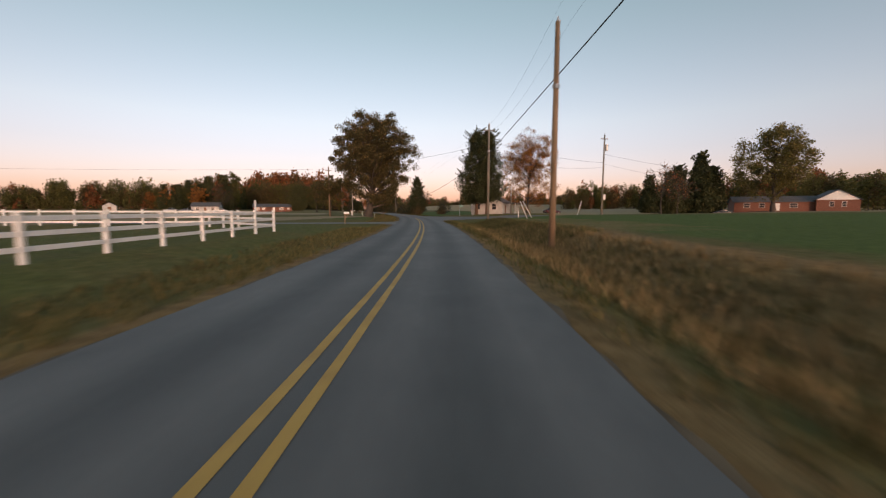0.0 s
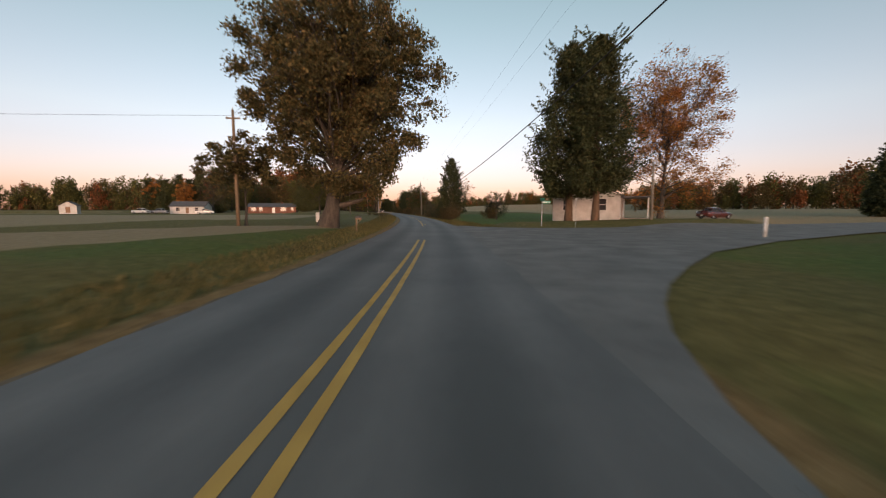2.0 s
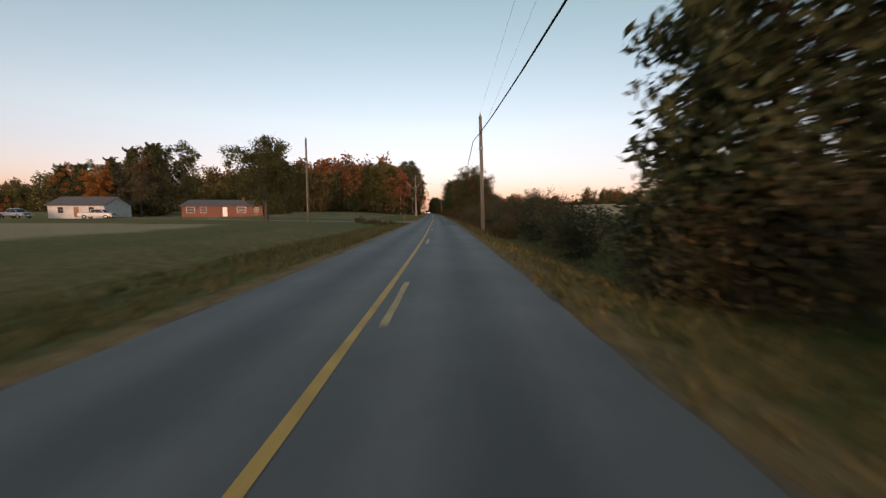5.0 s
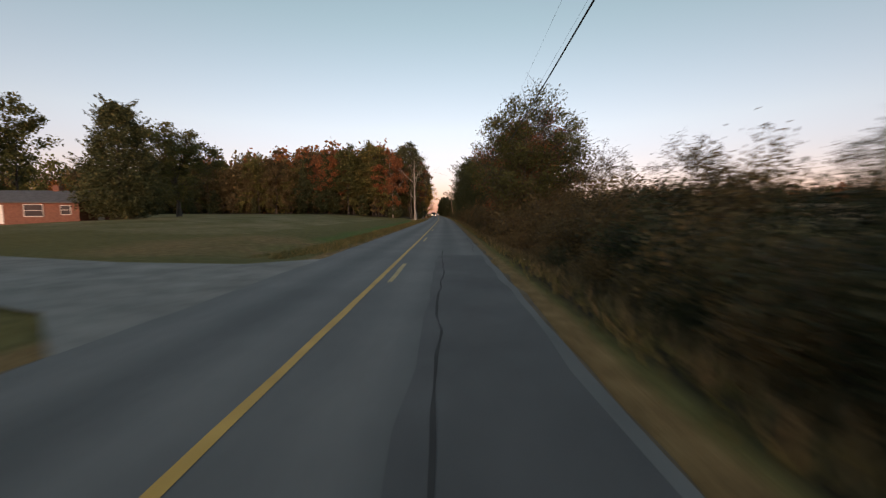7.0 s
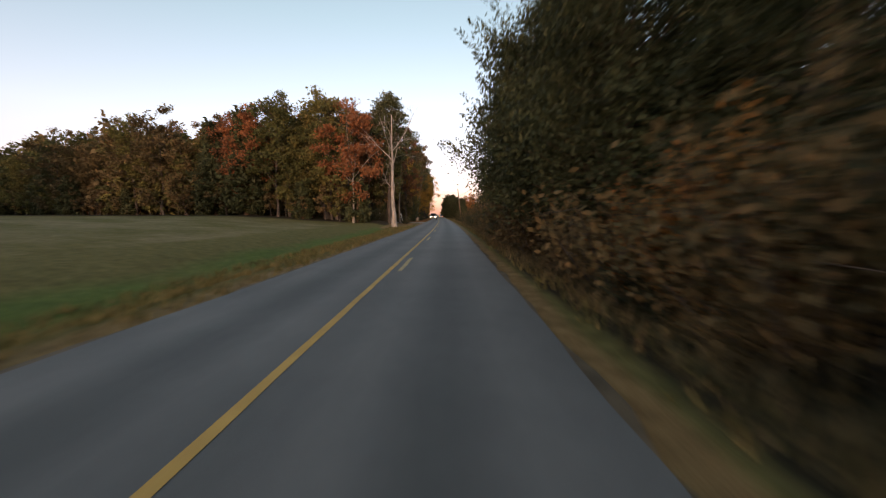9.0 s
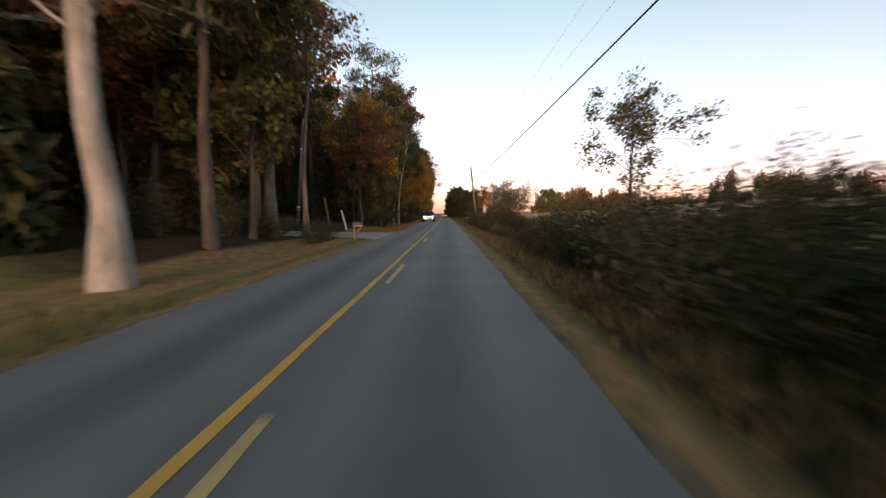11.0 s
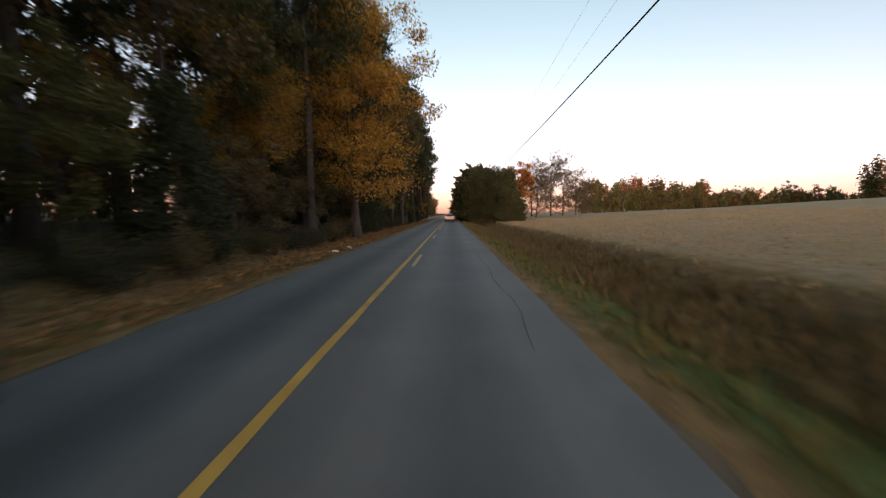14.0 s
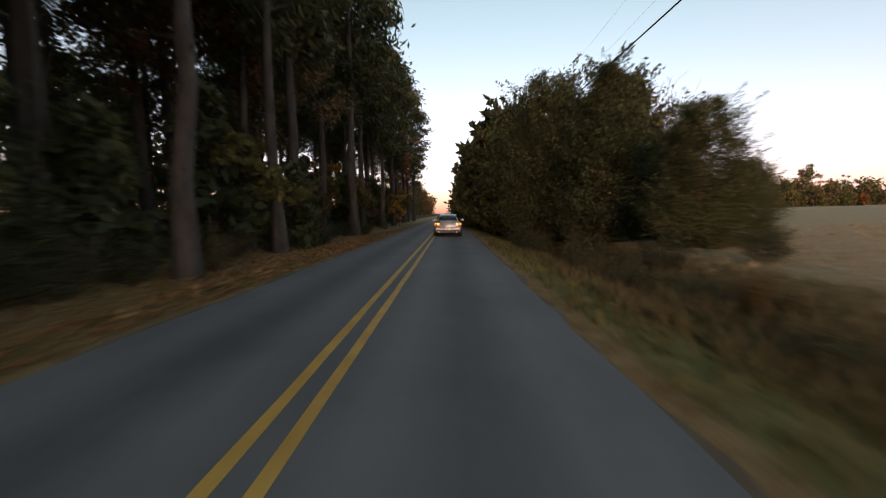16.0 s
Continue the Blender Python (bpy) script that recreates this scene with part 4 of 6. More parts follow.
for s, d, m, z in ((421, 20, bare_b, 1.25), (425, 24.5, bare_b, 1.4), (431, 29, bare_b, 1.35), (436, 34, bare_b, 1.0), (436, 22, bare_b, 1.3)):
    plant("bare_tree", m, s, d, "half-bare tree at the far field edge", group="bare trees", turn=s * 31, size=z, sink=2.2)
plant("bare_tree", broadleaf(9.5, 4, 5, 44, clusters=9, leaves=0, twigs=4, bark=M_BARK, trunk_r=0.2), 446, 51, "dead forked snag at the field edge", group="snags")

for s, d, k, z in ((380.5, 4.4, 1, 0.2), (383, 5.6, 0, 0.26), (385.4, 4.5, 4, 0.28), (387.5, 6.2, 1, 0.34), (389.3, 4.3, 4, 0.32), (391.8, 5.2, 1, 0.42), (394, 4.0, 4, 0.4), (386, 8.0, 1, 0.3), (397, 3.8, 1, 0.42)):
    plant("bush", bush_b[k], s, d, "low dark brush at the foot of the cedars", "bush", "brush under the cedars", turn=s * 29, size=z)

# left: trees by the brick house
plant("shade_tree", green_b, 178, -27, "spreading green tree on the house lawn", group="shade trees", size=0.95)
plant("pine_tree", conifer(12.5, 9.5, 27, 800, 44, 0.14, L_PINE, M_BARK, 0.03, 0.42), 209, -37, "dense green pine beside the brick house", group="pines by the house")
plant("shade_tree", green_b, 223, -40, "tall round yellow-green tree beside the field", group="shade trees", turn=90, size=1.02)
plant("maple_tree", orange_a, 214, -82, "orange maple behind the farmhouses", group="orange maples", turn=50, size=0.95)
plant("bare_tree", bare_b, 214, -72, "tall half-bare tree behind the farmhouses", group="bare trees", size=1.1)
plant("shade_tree", green_a, 62, -71, "round tree beyond the paddock", group="shade trees", turn=40, size=0.85)

# left woods from the snag onwards: pines, hardwoods and undergrowth
pines = [pine(21, 6.5, 100 + k, first=0.42) for k in range(3)]
near_pines = [pine(21, 6.5, 104 + k, 36, 190, 0.105, 0.42, 5.0) for k in range(3)]
hard = [broadleaf(18, 4.5, 9, 110, clusters=75, leaves=115, leaf=0.15, foliage=L_GREEN, trunk_r=0.2), broadleaf(17, 5, 9, 111, clusters=75, leaves=100, leaf=0.15, foliage=L_RUSSET, trunk_r=0.19),
        broadleaf(19, 5, 9.5, 112, clusters=75, leaves=100, leaf=0.15, foliage=L_BROWN, trunk_r=0.2), broadleaf(16, 3.5, 9, 113, clusters=80, leaves=120, leaf=0.14, foliage=L_YELLOW, trunk_r=0.18)]
deep = [broadleaf(17, 4, 9.5, 140 + k, clusters=46, leaves=72, leaf=0.19, foliage=f, trunk_r=0.17, twigs=1, spread=1.2, sides=6) for k, f in enumerate((L_GREEN, L_RUSSET, L_BROWN, L_YELLOW))]
under = [conifer(7, 4.8, 28, 130, 13, 0.36, base=0.02, power=0.6), broadleaf(7, 0.8, 5.5, 120, clusters=26, leaves=46, leaf=0.3, foliage=L_GREEN, trunk_r=0.07, twigs=2), broadleaf(6, 0.8, 5, 121, clusters=24, leaves=42, leaf=0.28, foliage=L_BROWN, trunk_r=0.06, twigs=2), broadleaf(7.5, 1.0, 5.5, 122, clusters=26, leaves=44, leaf=0.24, foliage=L_YELLOW, trunk_r=0.06, twigs=2)]
under_near = [conifer(7, 4.8, 31, 330, 40, 0.095, base=0.02, power=0.6), broadleaf(7, 0.8, 5.5, 123, clusters=50, leaves=150, leaf=0.085, foliage=L_GREEN, trunk_r=0.07, twigs=2), broadleaf(6, 0.8, 5, 124, clusters=46, leaves=140, leaf=0.085, foliage=L_BROWN, trunk_r=0.06, twigs=2),
              broadleaf(7.5, 1.0, 5.5, 125, clusters=48, leaves=140, leaf=0.085, foliage=L_YELLOW, trunk_r=0.06, twigs=2)]
rng = np.random.default_rng(8)
snag = broadleaf(19.5, 5.0, 17, 46, clusters=22, leaves=0, twigs=5, bark=M_BARK_PALE, trunk_r=0.32, shell=0.5, tall=0.8)
plant("snag_tree", snag, 267.0, -7.6, "pale dead sycamore with bare forked limbs at the woods edge", group="snags")
plant("snag_tree", broadleaf(16, 4.5, 10, 45, clusters=14, leaves=0, twigs=4, bark=M_BARK_PALE, trunk_r=0.16), 268.2, -13.6, "pale bare tree at the woods edge", group="snags")
WOOD_WORDS = ("green-leaved hardwood in the woods", "russet-leaved hardwood in the woods", "brown-leaved hardwood in the woods", "yellow-leaved hardwood in the woods")
for s in np.arange(270, 450, 4.6):
    for d in (-10.0, -15.5, -22.5):
        ss, dd = s + rng.normal() * 1.2, d + rng.normal() * 1.0
        if d < -20 and ss > 300 and rng.random() < (0.3 if ss < 370 else 0.0):
            continue
        if (280 < ss + 0.42 * (dd + 5) < 290.5 and dd > -34) or ss < 270:
            continue
        if 290 < ss < 297.5 and dd > -15:
            dd -= 5.5
        big_k = 0.92 if ss < 300 else 1.0
        r = rng.random()
        if r < (0.8 if d < -20 else 0.42 if ss < 352 else 0.74):
            plant("pine_tree", (near_pines if d > -12 and ss > 300 else pines)[int(rng.integers(0, 3))], ss, dd, "tall pine with a bare trunk in the woods", group="woodland pines", turn=rng.random() * 360, size=big_k * (0.85 + 0.3 * rng.random()))
        else:
            k = int(rng.choice([0, 1, 2, 3], p=[0.35, 0.25, 0.25, 0.15]))
            k = 2 if k == 3 and ss > 368 else k
            plant("woodland_tree", (hard if d > -12 else deep)[k], ss, dd, WOOD_WORDS[k], group="woodland hardwoods", turn=rng.random() * 360, size=big_k * (0.8 + 0.3 * rng.random()))
# the woods' face across the left field
edge = [broadleaf(17, 1.5, 9.5, 130 + k, clusters=64, leaves=95, leaf=0.24, foliage=f, trunk_r=0.17, twigs=1, shell=0.5, spread=1.2, sides=6) for k, f in enumerate((L_GREEN, L_RUSSET, L_BROWN, L_ORANGE))]
edge_cedar = conifer(13, 7.5, 30, 420, 24, 0.26, base=0.03, power=0.55)
for k in range(70):
    f = (k + rng.random()) / 70
    row = rng.random() ** 1.5 * 12
    q = int(rng.choice([0, 1, 2, 3, 4], p=[0.38, 0.1, 0.2, 0.06, 0.26]))
    ss, dd = 269 + 28 * f + row, -14 - 105 * f
    if q == 4:
        plant("cedar_tree", edge_cedar, ss, dd, "dark cedar in the face of the woods", group="woods edge", turn=rng.random() * 360, size=(0.8 + 0.55 * rng.random()) * (1 - 0.3 * f))
    else:
        plant("woodland_tree", edge[q], ss, dd, (WOOD_WORDS[0], WOOD_WORDS[1], WOOD_WORDS[2], "orange-leaved hardwood in the woods")[q], group="woods edge", turn=rng.random() * 360, size=(0.96 + 0.38 * rng.random()) * (1 - 0.36 * f))
# the grove behind the farmhouses
for k in range(13):
    f = (k + rng.random()) / 13
    q = int(rng.choice([0, 1, 2, 3, 4], p=[0.2, 0.2, 0.15, 0.3 * (1 - f) + 0.05, 0.1 + 0.3 * f]))
    ss, dd = 219 + 12 * rng.random(), -69 - 33 * f
    z = (1.22 - 0.42 * f) * (0.85 + 0.25 * rng.random())
    if q == 4:
        plant("cedar_tree", edge_cedar, ss, dd, "dark cedar in the grove behind the farmhouses", group="grove behind the farmhouses", turn=rng.random() * 360, size=z * 1.15)
    else:
        plant("woodland_tree", edge[q], ss, dd, (WOOD_WORDS[0], WOOD_WORDS[1], WOOD_WORDS[2], "orange-leaved hardwood in the grove")[q], group="grove behind the farmhouses", turn=rng.random() * 360, size=z)
for s in np.arange(290, 440, 3.4):
    for d in (-9.0, -13.5):
        ss, dd = s + rng.normal() * 0.8, d + rng.normal() * 0.7
        if (d < -12 and rng.random() < 0.4) or (ss < 299.5 and dd > -16):
            continue
        k = int(rng.choice([0, 1, 2, 3], p=[0.38, 0.24, 0.2, 0.18]))
        plant("undergrowth_tree", (under_near if d > -10 and ss < 385 else under)[k], ss, dd, "low undergrowth at the edge of the woods", group="undergrowth", turn=rng.random() * 360, size=(0.55 if d > -10 else 0.8) + 0.35 * rng.random())
for k in range(44):
    f = (k + rng.random()) / 44
    plant("undergrowth_tree", under[int(rng.integers(0, 3))], 267.5 + 27 * f + rng.random() * 3, -12.5 - 105 * f, "low growth along the face of the woods", group="undergrowth", turn=rng.random() * 360, size=0.6 + 0.5 * rng.random())
for s in np.arange(299.5, 328, 2.9):
    k = int(rng.choice([0, 1, 2], p=[0.6, 0.25, 0.15]))
    plant("undergrowth_tree", under_near[k], s + rng.normal() * 0.5, -9.6 + rng.normal() * 0.5, "dense young growth at the edge of the woods", group="undergrowth", turn=rng.random() * 360, size=1.0 + 0.4 * rng.random())
for s, d, z in ((293.5, -17.5, 0.9), (298.4, -14.6, 1.0), (300.5, -12.0, 0.95)):
    plant("undergrowth_tree", under_near[0], s, d, "dense young growth behind the posts", group="undergrowth", turn=s * 31, size=z)
for s, d, k, z in ((272, -17, 0, 1.0), (276, -13.5, 2, 0.95), (278, -20, 1, 1.05), (274, -25, 0, 1.1), (281, -27, 2, 1.05), (286, -33, 0, 1.1), (278, -34, 1, 1.1), (291, -40, 2, 1.1), (384, -11.5, 0, 1.0), (389.5, -14.5, 2, 1.0), (386, -19, 0, 1.05), (394, -12, 1, 0.95)):
    plant("woodland_tree", hard[k], s, d, WOOD_WORDS[k], group="woodland hardwoods", turn=s * 23, size=z)
for s, d, k, z in ((279.6, -12.2, 2, 0.95), (282.2, -15.6, 0, 1.0), (284.6, -20.5, 2, 1.05), (277.5, -9.6, 0, 0.85)):
    plant("woodland_tree", edge[k], s, d, WOOD_WORDS[k], group="woods edge", turn=s * 67, size=z)
for k in range(6):
    f = (k + rng.random()) / 6
    q = int(rng.choice([0, 2]))
    plant("woodland_tree", deep[q], 394 + 22 * rng.random(), -15 - 20 * f, WOOD_WORDS[q], group="woodland hardwoods", turn=rng.random() * 360, size=0.8 + 0.25 * rng.random())
for s, d, z in ((322.4, -7.7, 0.95), (366.5, -9.8, 1.0), (369.5, -13, 1.05), (372, -9.2, 0.95), (375, -12.4, 1.0), (377.5, -16, 1.1), (380.5, -10.4, 1.0), (371, -18, 1.1), (386.2, -7.0, 1.0), (392.4, -7.2, 0.95)):
    plant("pine_tree", near_pines[1], s, d, "tall straight pine trunk at the road edge", group="woodland pines", turn=s * 17, size=z)
for s in np.arange(398, 470, 7.5):
    plant("pine_tree", pines[int(rng.integers(0, 3))], s + rng.normal(), -7.8 + rng.normal() * 0.4, "tall pine at the road edge", group="woodland pines", turn=rng.random() * 360, size=0.85 + 0.25 * rng.random())
for s in np.arange(322, 412, 2.2):
    plant("bush", bush_b[int(rng.integers(0, 5))], s + rng.normal() * 0.5, -7.6 + rng.normal() * 0.5, "low brush under the trees", "bush", "woodland brush", turn=rng.random() * 360, size=0.28 + 0.22 * rng.random())
for k in range(7):
    f = (k + rng.random()) / 7
    q = int(rng.choice([0, 1, 2, 3], p=[0.35, 0.15, 0.35, 0.15]))
    plant("woodland_tree", edge[q], 470 + 45 * f + rng.random() * 14, 48 + 150 * f, (WOOD_WORDS[0], WOOD_WORDS[1], WOOD_WORDS[2], "orange-leaved hardwood in the woods")[q], group="woods beyond the field", turn=rng.random() * 360, size=0.4 + 0.4 * rng.random())
for s, d, tip in ((316.4, -7.8, 0.05), (316.3, -7.2, 0.1), (312.2, -9.2, 0.03)):
    plant("pale_tree", broadleaf(20, 11, 7, int(s * 10), clusters=34, leaves=50, leaf=0.25, foliage=L_BROWN, bark=M_BARK_PALE, trunk_r=0.15, tall=0.9, lean=tip), s, d, "slender pale-barked tree at the woods edge", group="pale trees")
plant("pale_tree", broadleaf(21, 7, 10, 471, clusters=40, leaves=70, leaf=0.15, foliage=L_BROWN, bark=M_BARK_GREY, trunk_r=0.34, tall=0.9), 281.2, -10.4, "stout grey-barked tree beside the gravel drive", group="grey trees")
plant("pale_tree", broadleaf(18, 8, 8, 472, clusters=36, leaves=70, leaf=0.15, foliage=L_RUSSET, bark=M_BARK_GREY, trunk_r=0.15, tall=0.9), 281.4, -8.3, "grey-barked tree beside the gravel drive", group="grey trees")
for s, d, z in ((279.6, -7.3, 0.4), (279.0, -9.2, 0.5), (279.8, -11.6, 0.7), (281.0, -14.0, 0.8), (276.5, -10.5, 0.6), (274, -12, 0.7), (283, -17, 0.9), (280.6, -7.0, 0.42)):
    plant("bush", bush_b[1], s, d, "dark brush beside the gravel drive", "bush", "woodland brush", turn=s * 41, size=z)
yellow = broadleaf(15, 1.6, 11, 114, clusters=130, leaves=260, leaf=0.1, foliage=L_YELLOW, trunk_r=0.22)
for s, d, z in ((349, -11.5, 0.75), (356.5, -6.6, 1.15), (332, -9.4, 0.8)):
    plant("maple_tree", yellow, s, d, "golden autumn maple leaning over the road", group="golden maples", turn=s * 71, size=z)


# ---- far woods: past counting ----
def far_woods(name, spots, foliage, label, seed):
    """Many distant trees: a trunk and a lobed crown of leaf clumps, finer where the road passes nearer."""
    rng = np.random.default_rng(seed)
    wood, V, F, o = [], [], [], 0
    for s, d, h in spots:
        x, y = R(s, d)
        b = np.array([x, y, ground_z(s, d) - 0.2])
        wood.append(tube_np([b, b + (0, 0, h * 0.75)], [0.16, 0.05], 3))
        far = min(1.0, max(0.0, (math.hypot(d, max(0.0, s - 376)) - 60) / 180))
        leaf = max(0.3 + 0.45 * far, 0.034 * h)
        n = int(min(760, max(150, 1.0 * h * h / (leaf * leaf))))
        w = h * (0.24 + 0.12 * rng.random())
        k = int(rng.integers(7, 12))
        L = rng.normal(size=(k, 3))
        L *= (0.62 * rng.random(k) ** 0.4 / np.linalg.norm(L, axis=1))[:, None]
        own = rng.integers(0, k, n)
        v = rng.normal(size=(n, 3))
        v *= ((0.1 + 0.27 * rng.random(n)) / np.linalg.norm(v, axis=1))[:, None]
        C = (L[own] + v) * np.array([w, w, h * 0.48])
        C[: n // 5] = rng.normal(size=(n // 5, 3)) * np.array([0.3 * w, 0.3 * w, 0.1 * h]) - np.array([0, 0, 0.3 * h])
        vv, ff = quads_np(b + C + (0, 0, h * 0.5), leaf, rng, aspect=1.2)
        V.append(vv)
        F.append(ff + o)
        o += len(vv)
    V1, F1 = join_np(wood)
    V2, F2 = np.concatenate(V), np.concatenate(F)
    me = mesh_np(name, np.concatenate([V1, V2]), np.concatenate([F1, F2 + len(V1)]), [M_BARK, foliage], idx=np.concatenate([np.zeros(len(F1)), np.ones(len(F2))]))
    return tagged(new(name, me), label, "woods", kind="stuff")


rng = np.random.default_rng(9)
bins = {"green": [], "brown": [], "russet": [], "orange": []}


def sow(s0, d0, s1, d1, n, depth, h, probs, ds=0.35, dd=-1.0):
    """Trees along a line from (s0, d0) to (s1, d1), several rows deep along (ds, dd)."""
    for _ in range(n):
        f, g = rng.random(), rng.random() ** 1.5 * depth
        key = rng.choice(["green", "brown", "russet", "orange"], p=probs)
        bins[key].append((s0 + (s1 - s0) * f + ds * g, d0 + (d1 - d0) * f + dd * g, h * (0.42 + 0.75 * rng.random())))


sow(300, -44, 325, -120, 130, 30, 26, (0.25, 0.12, 0.38, 0.25), 1.0, 0.0)
sow(300, -110, 330, -230, 110, 40, 23, (0.5, 0.3, 0.15, 0.05), 1.0, -0.2)
sow(330, -230, 170, -300, 140, 30, 21, (0.6, 0.3, 0.08, 0.02), 0.5, -1)
sow(170, -300, 20, -300, 95, 30, 16.5, (0.65, 0.3, 0.05, 0.0), 0, -1)
sow(20, -300, -250, -280, 30, 40, 14, (0.65, 0.3, 0.05, 0.0), 0, -1)
sow(150, 140, 60, 200, 90, 20, 15, (0.7, 0.3, 0.0, 0.0), 0, 1)
sow(334, -30, 346, -82, 62, 26, 37, (0.12, 0.13, 0.45, 0.3), 1.0, 0.0)
sow(300, -32, 440, -35, 60, 10, 19, (0.42, 0.4, 0.13, 0.05), 0, -1)
sow(288, -27, 440, -29, 50, 6, 7, (0.6, 0.36, 0.04, 0.0), 0, -1)
sow(320, -46, 480, -50, 60, 30, 7, (0.5, 0.3, 0.15, 0.05), 0, -1)
sow(470, -14, 700, -14, 80, 25, 17, (0.5, 0.3, 0.15, 0.05), 0, -1)
sow(470, 12, 700, 10, 70, 15, 11, (0.6, 0.3, 0.08, 0.02), 0, 1)
sow(475, 60, 520, 220, 26, 14, 14.5, (0.5, 0.38, 0.06, 0.06), 1, 0.2)
sow(466, 46, 512, 200, 120, 14, 10, (0.6, 0.35, 0.03, 0.02), 1, 0.2)
sow(440, 130, 410, 340, 170, 30, 19, (0.5, 0.35, 0.08, 0.07), 1, 0.2)
sow(520, 58, 560, 160, 60, 20, 19, (0.5, 0.35, 0.1, 0.05), 1, 0.2)
sow(500, 70, 580, 260, 60, 50, 11, (0.6, 0.35, 0.03, 0.02), 1, 0.2)
sow(560, 260, 300, 420, 55, 40, 13, (0.5, 0.3, 0.12, 0.08), 0.2, 1)
sow(300, 380, 0, 330, 60, 40, 15, (0.55, 0.35, 0.08, 0.02), 0, 1)
sow(250, 150, 345, 345, 60, 40, 14, (0.5, 0.35, 0.1, 0.05), 1, 0.2)
sow(110, 128, 40, 150, 30, 20, 15, (0.8, 0.2, 0.0, 0.0), 0, 1)
sow(205, 215, 150, 265, 110, 25, 26, (0.4, 0.35, 0.25, 0.0), 0.5, 1)
sow(270, 150, 205, 215, 90, 25, 22, (0.45, 0.35, 0.2, 0.0), 0.5, 1)
sow(464, 46, 510, 200, 150, 6, 5.5, (0.55, 0.38, 0.05, 0.02), 1, 0.2)
sow(332, -226, 172, -296, 70, 8, 9, (0.65, 0.3, 0.05, 0.0), 0.5, -1)
sow(170, -297, 20, -297, 55, 8, 8, (0.65, 0.3, 0.05, 0.0), 0, -1)
sow(300, -106, 330, -228, 60, 8, 9, (0.6, 0.3, 0.1, 0.0), 1.0, -0.2)
sow(294, -38, 330, -46, 60, 26, 20, (0.45, 0.35, 0.15, 0.05), 0.5, -1)
sow(278, -44, 300, -60, 40, 20, 19, (0.5, 0.35, 0.15, 0.0), 0.3, -1)
for key, foliage, text in (("green", L_GREEN, "distant dark green woods"), ("brown", L_BROWN, "distant brown autumn woods"), ("russet", L_RUSSET, "distant russet autumn woods"), ("orange", L_ORANGE, "distant orange autumn woods")):
    far_woods("far_woods", bins[key], foliage, text, len(key))


# ---- grass and weeds on the verges ----
def tufts(name, spans, n, h, foliage, label, seed):
    """Blades in tufts scattered over spans (s0, s1, d0, d1)."""
    rng = np.random.default_rng(seed)
    area = np.array([(a[1] - a[0]) * abs(a[3] - a[2]) for a in spans])
    pick = rng.choice(len(spans), n, p=area / area.sum())
    sp = np.array(spans, float)[pick]
    s, d = sp[:, 0] + (sp[:, 1] - sp[:, 0]) * rng.random(n), sp[:, 2] + (sp[:, 3] - sp[:, 2]) * rng.random(n)
    keep = side_level(s, d) < 0.05
    s, d = s[keep], d[keep]
    n = len(s)
    hh = np.interp(s, _s, _h)
    B = np.stack([np.interp(s, _s, _x) + np.cos(hh) * d, np.interp(s, _s, _y) + np.sin(hh) * d, ground_np(s, d) - 0.03], -1)
    V = []
    for _ in range(4):
        o = rng.normal(size=(n, 2)) * 0.09
        a = rng.random(n) * 2 * np.pi
        w = 0.012 + 0.018 * rng.random(n)
        hgt = h * (0.4 + 0.8 * rng.random(n))
        base = B + np.concatenate([o, np.zeros((n, 1))], 1)
        side = np.stack([np.cos(a) * w, np.sin(a) * w, np.zeros(n)], -1)
        tip = base + np.stack([rng.normal(size=n) * hgt * 0.35, rng.normal(size=n) * hgt * 0.35, hgt], -1)
        V.append(np.stack([base - side, base + side, tip], 1))
    V = np.concatenate(V).reshape(-1, 3)
    me = mesh_np(name, V, np.arange(len(V)).reshape(-1, 3), foliage)
    return tagged(new(name, me), label, "grass", kind="stuff")


tufts("verge_grass", [(-10, 140, 1.9, 6.5), (140, 330, 1.9, 2.7), (-10, 140, -8, -4.3), (130, 265, -8, -4.3), (320, 400, 1.9, 5.5)], 40000, 0.22, L_GRASS, "rough green and straw grass on the verges", 1)
tufts("dry_weeds", [(-10, 33, 2.6, 7.5)], 5000, 0.34, L_WEED, "tall dry brown weeds on the bank", 2)
tufts("bank_weeds", [(20, 47, 2.2, 8.5)], 5500, 0.34, L_GRASS, "rank olive-green weeds on the bank", 8)
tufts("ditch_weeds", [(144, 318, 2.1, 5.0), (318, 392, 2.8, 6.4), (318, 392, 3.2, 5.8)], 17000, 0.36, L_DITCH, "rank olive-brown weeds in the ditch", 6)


def fallen_leaves(spans, n, seed):
    """Leaves lying on the verge under the trees."""
    rng = np.random.default_rng(seed)
    sp = np.array(spans, float)[rng.integers(0, len(spans), n)]
    s, d = sp[:, 0] + (sp[:, 1] - sp[:, 0]) * rng.random(n), sp[:, 2] + (sp[:, 3] - sp[:, 2]) * rng.random(n) ** 1.3
    hh = np.interp(s, _s, _h)
    keep = side_level(s, d) < 0.3
    s, d, hh = s[keep], d[keep], hh[keep]
    n = len(s)
    C = np.stack([np.interp(s, _s, _x) + np.cos(hh) * d, np.interp(s, _s, _y) + np.sin(hh) * d, ground_np(s, d) + 0.05 + 0.03 * rng.random(n)], -1)
    me = mesh_np("fallen_leaves", *quads_np(C, 0.075, rng, flat=1.2, aspect=1.3), L_LITTER)
    return tagged(new("fallen_leaves", me), "russet fallen leaves strewn along the woods edge", "leaves", kind="stuff")


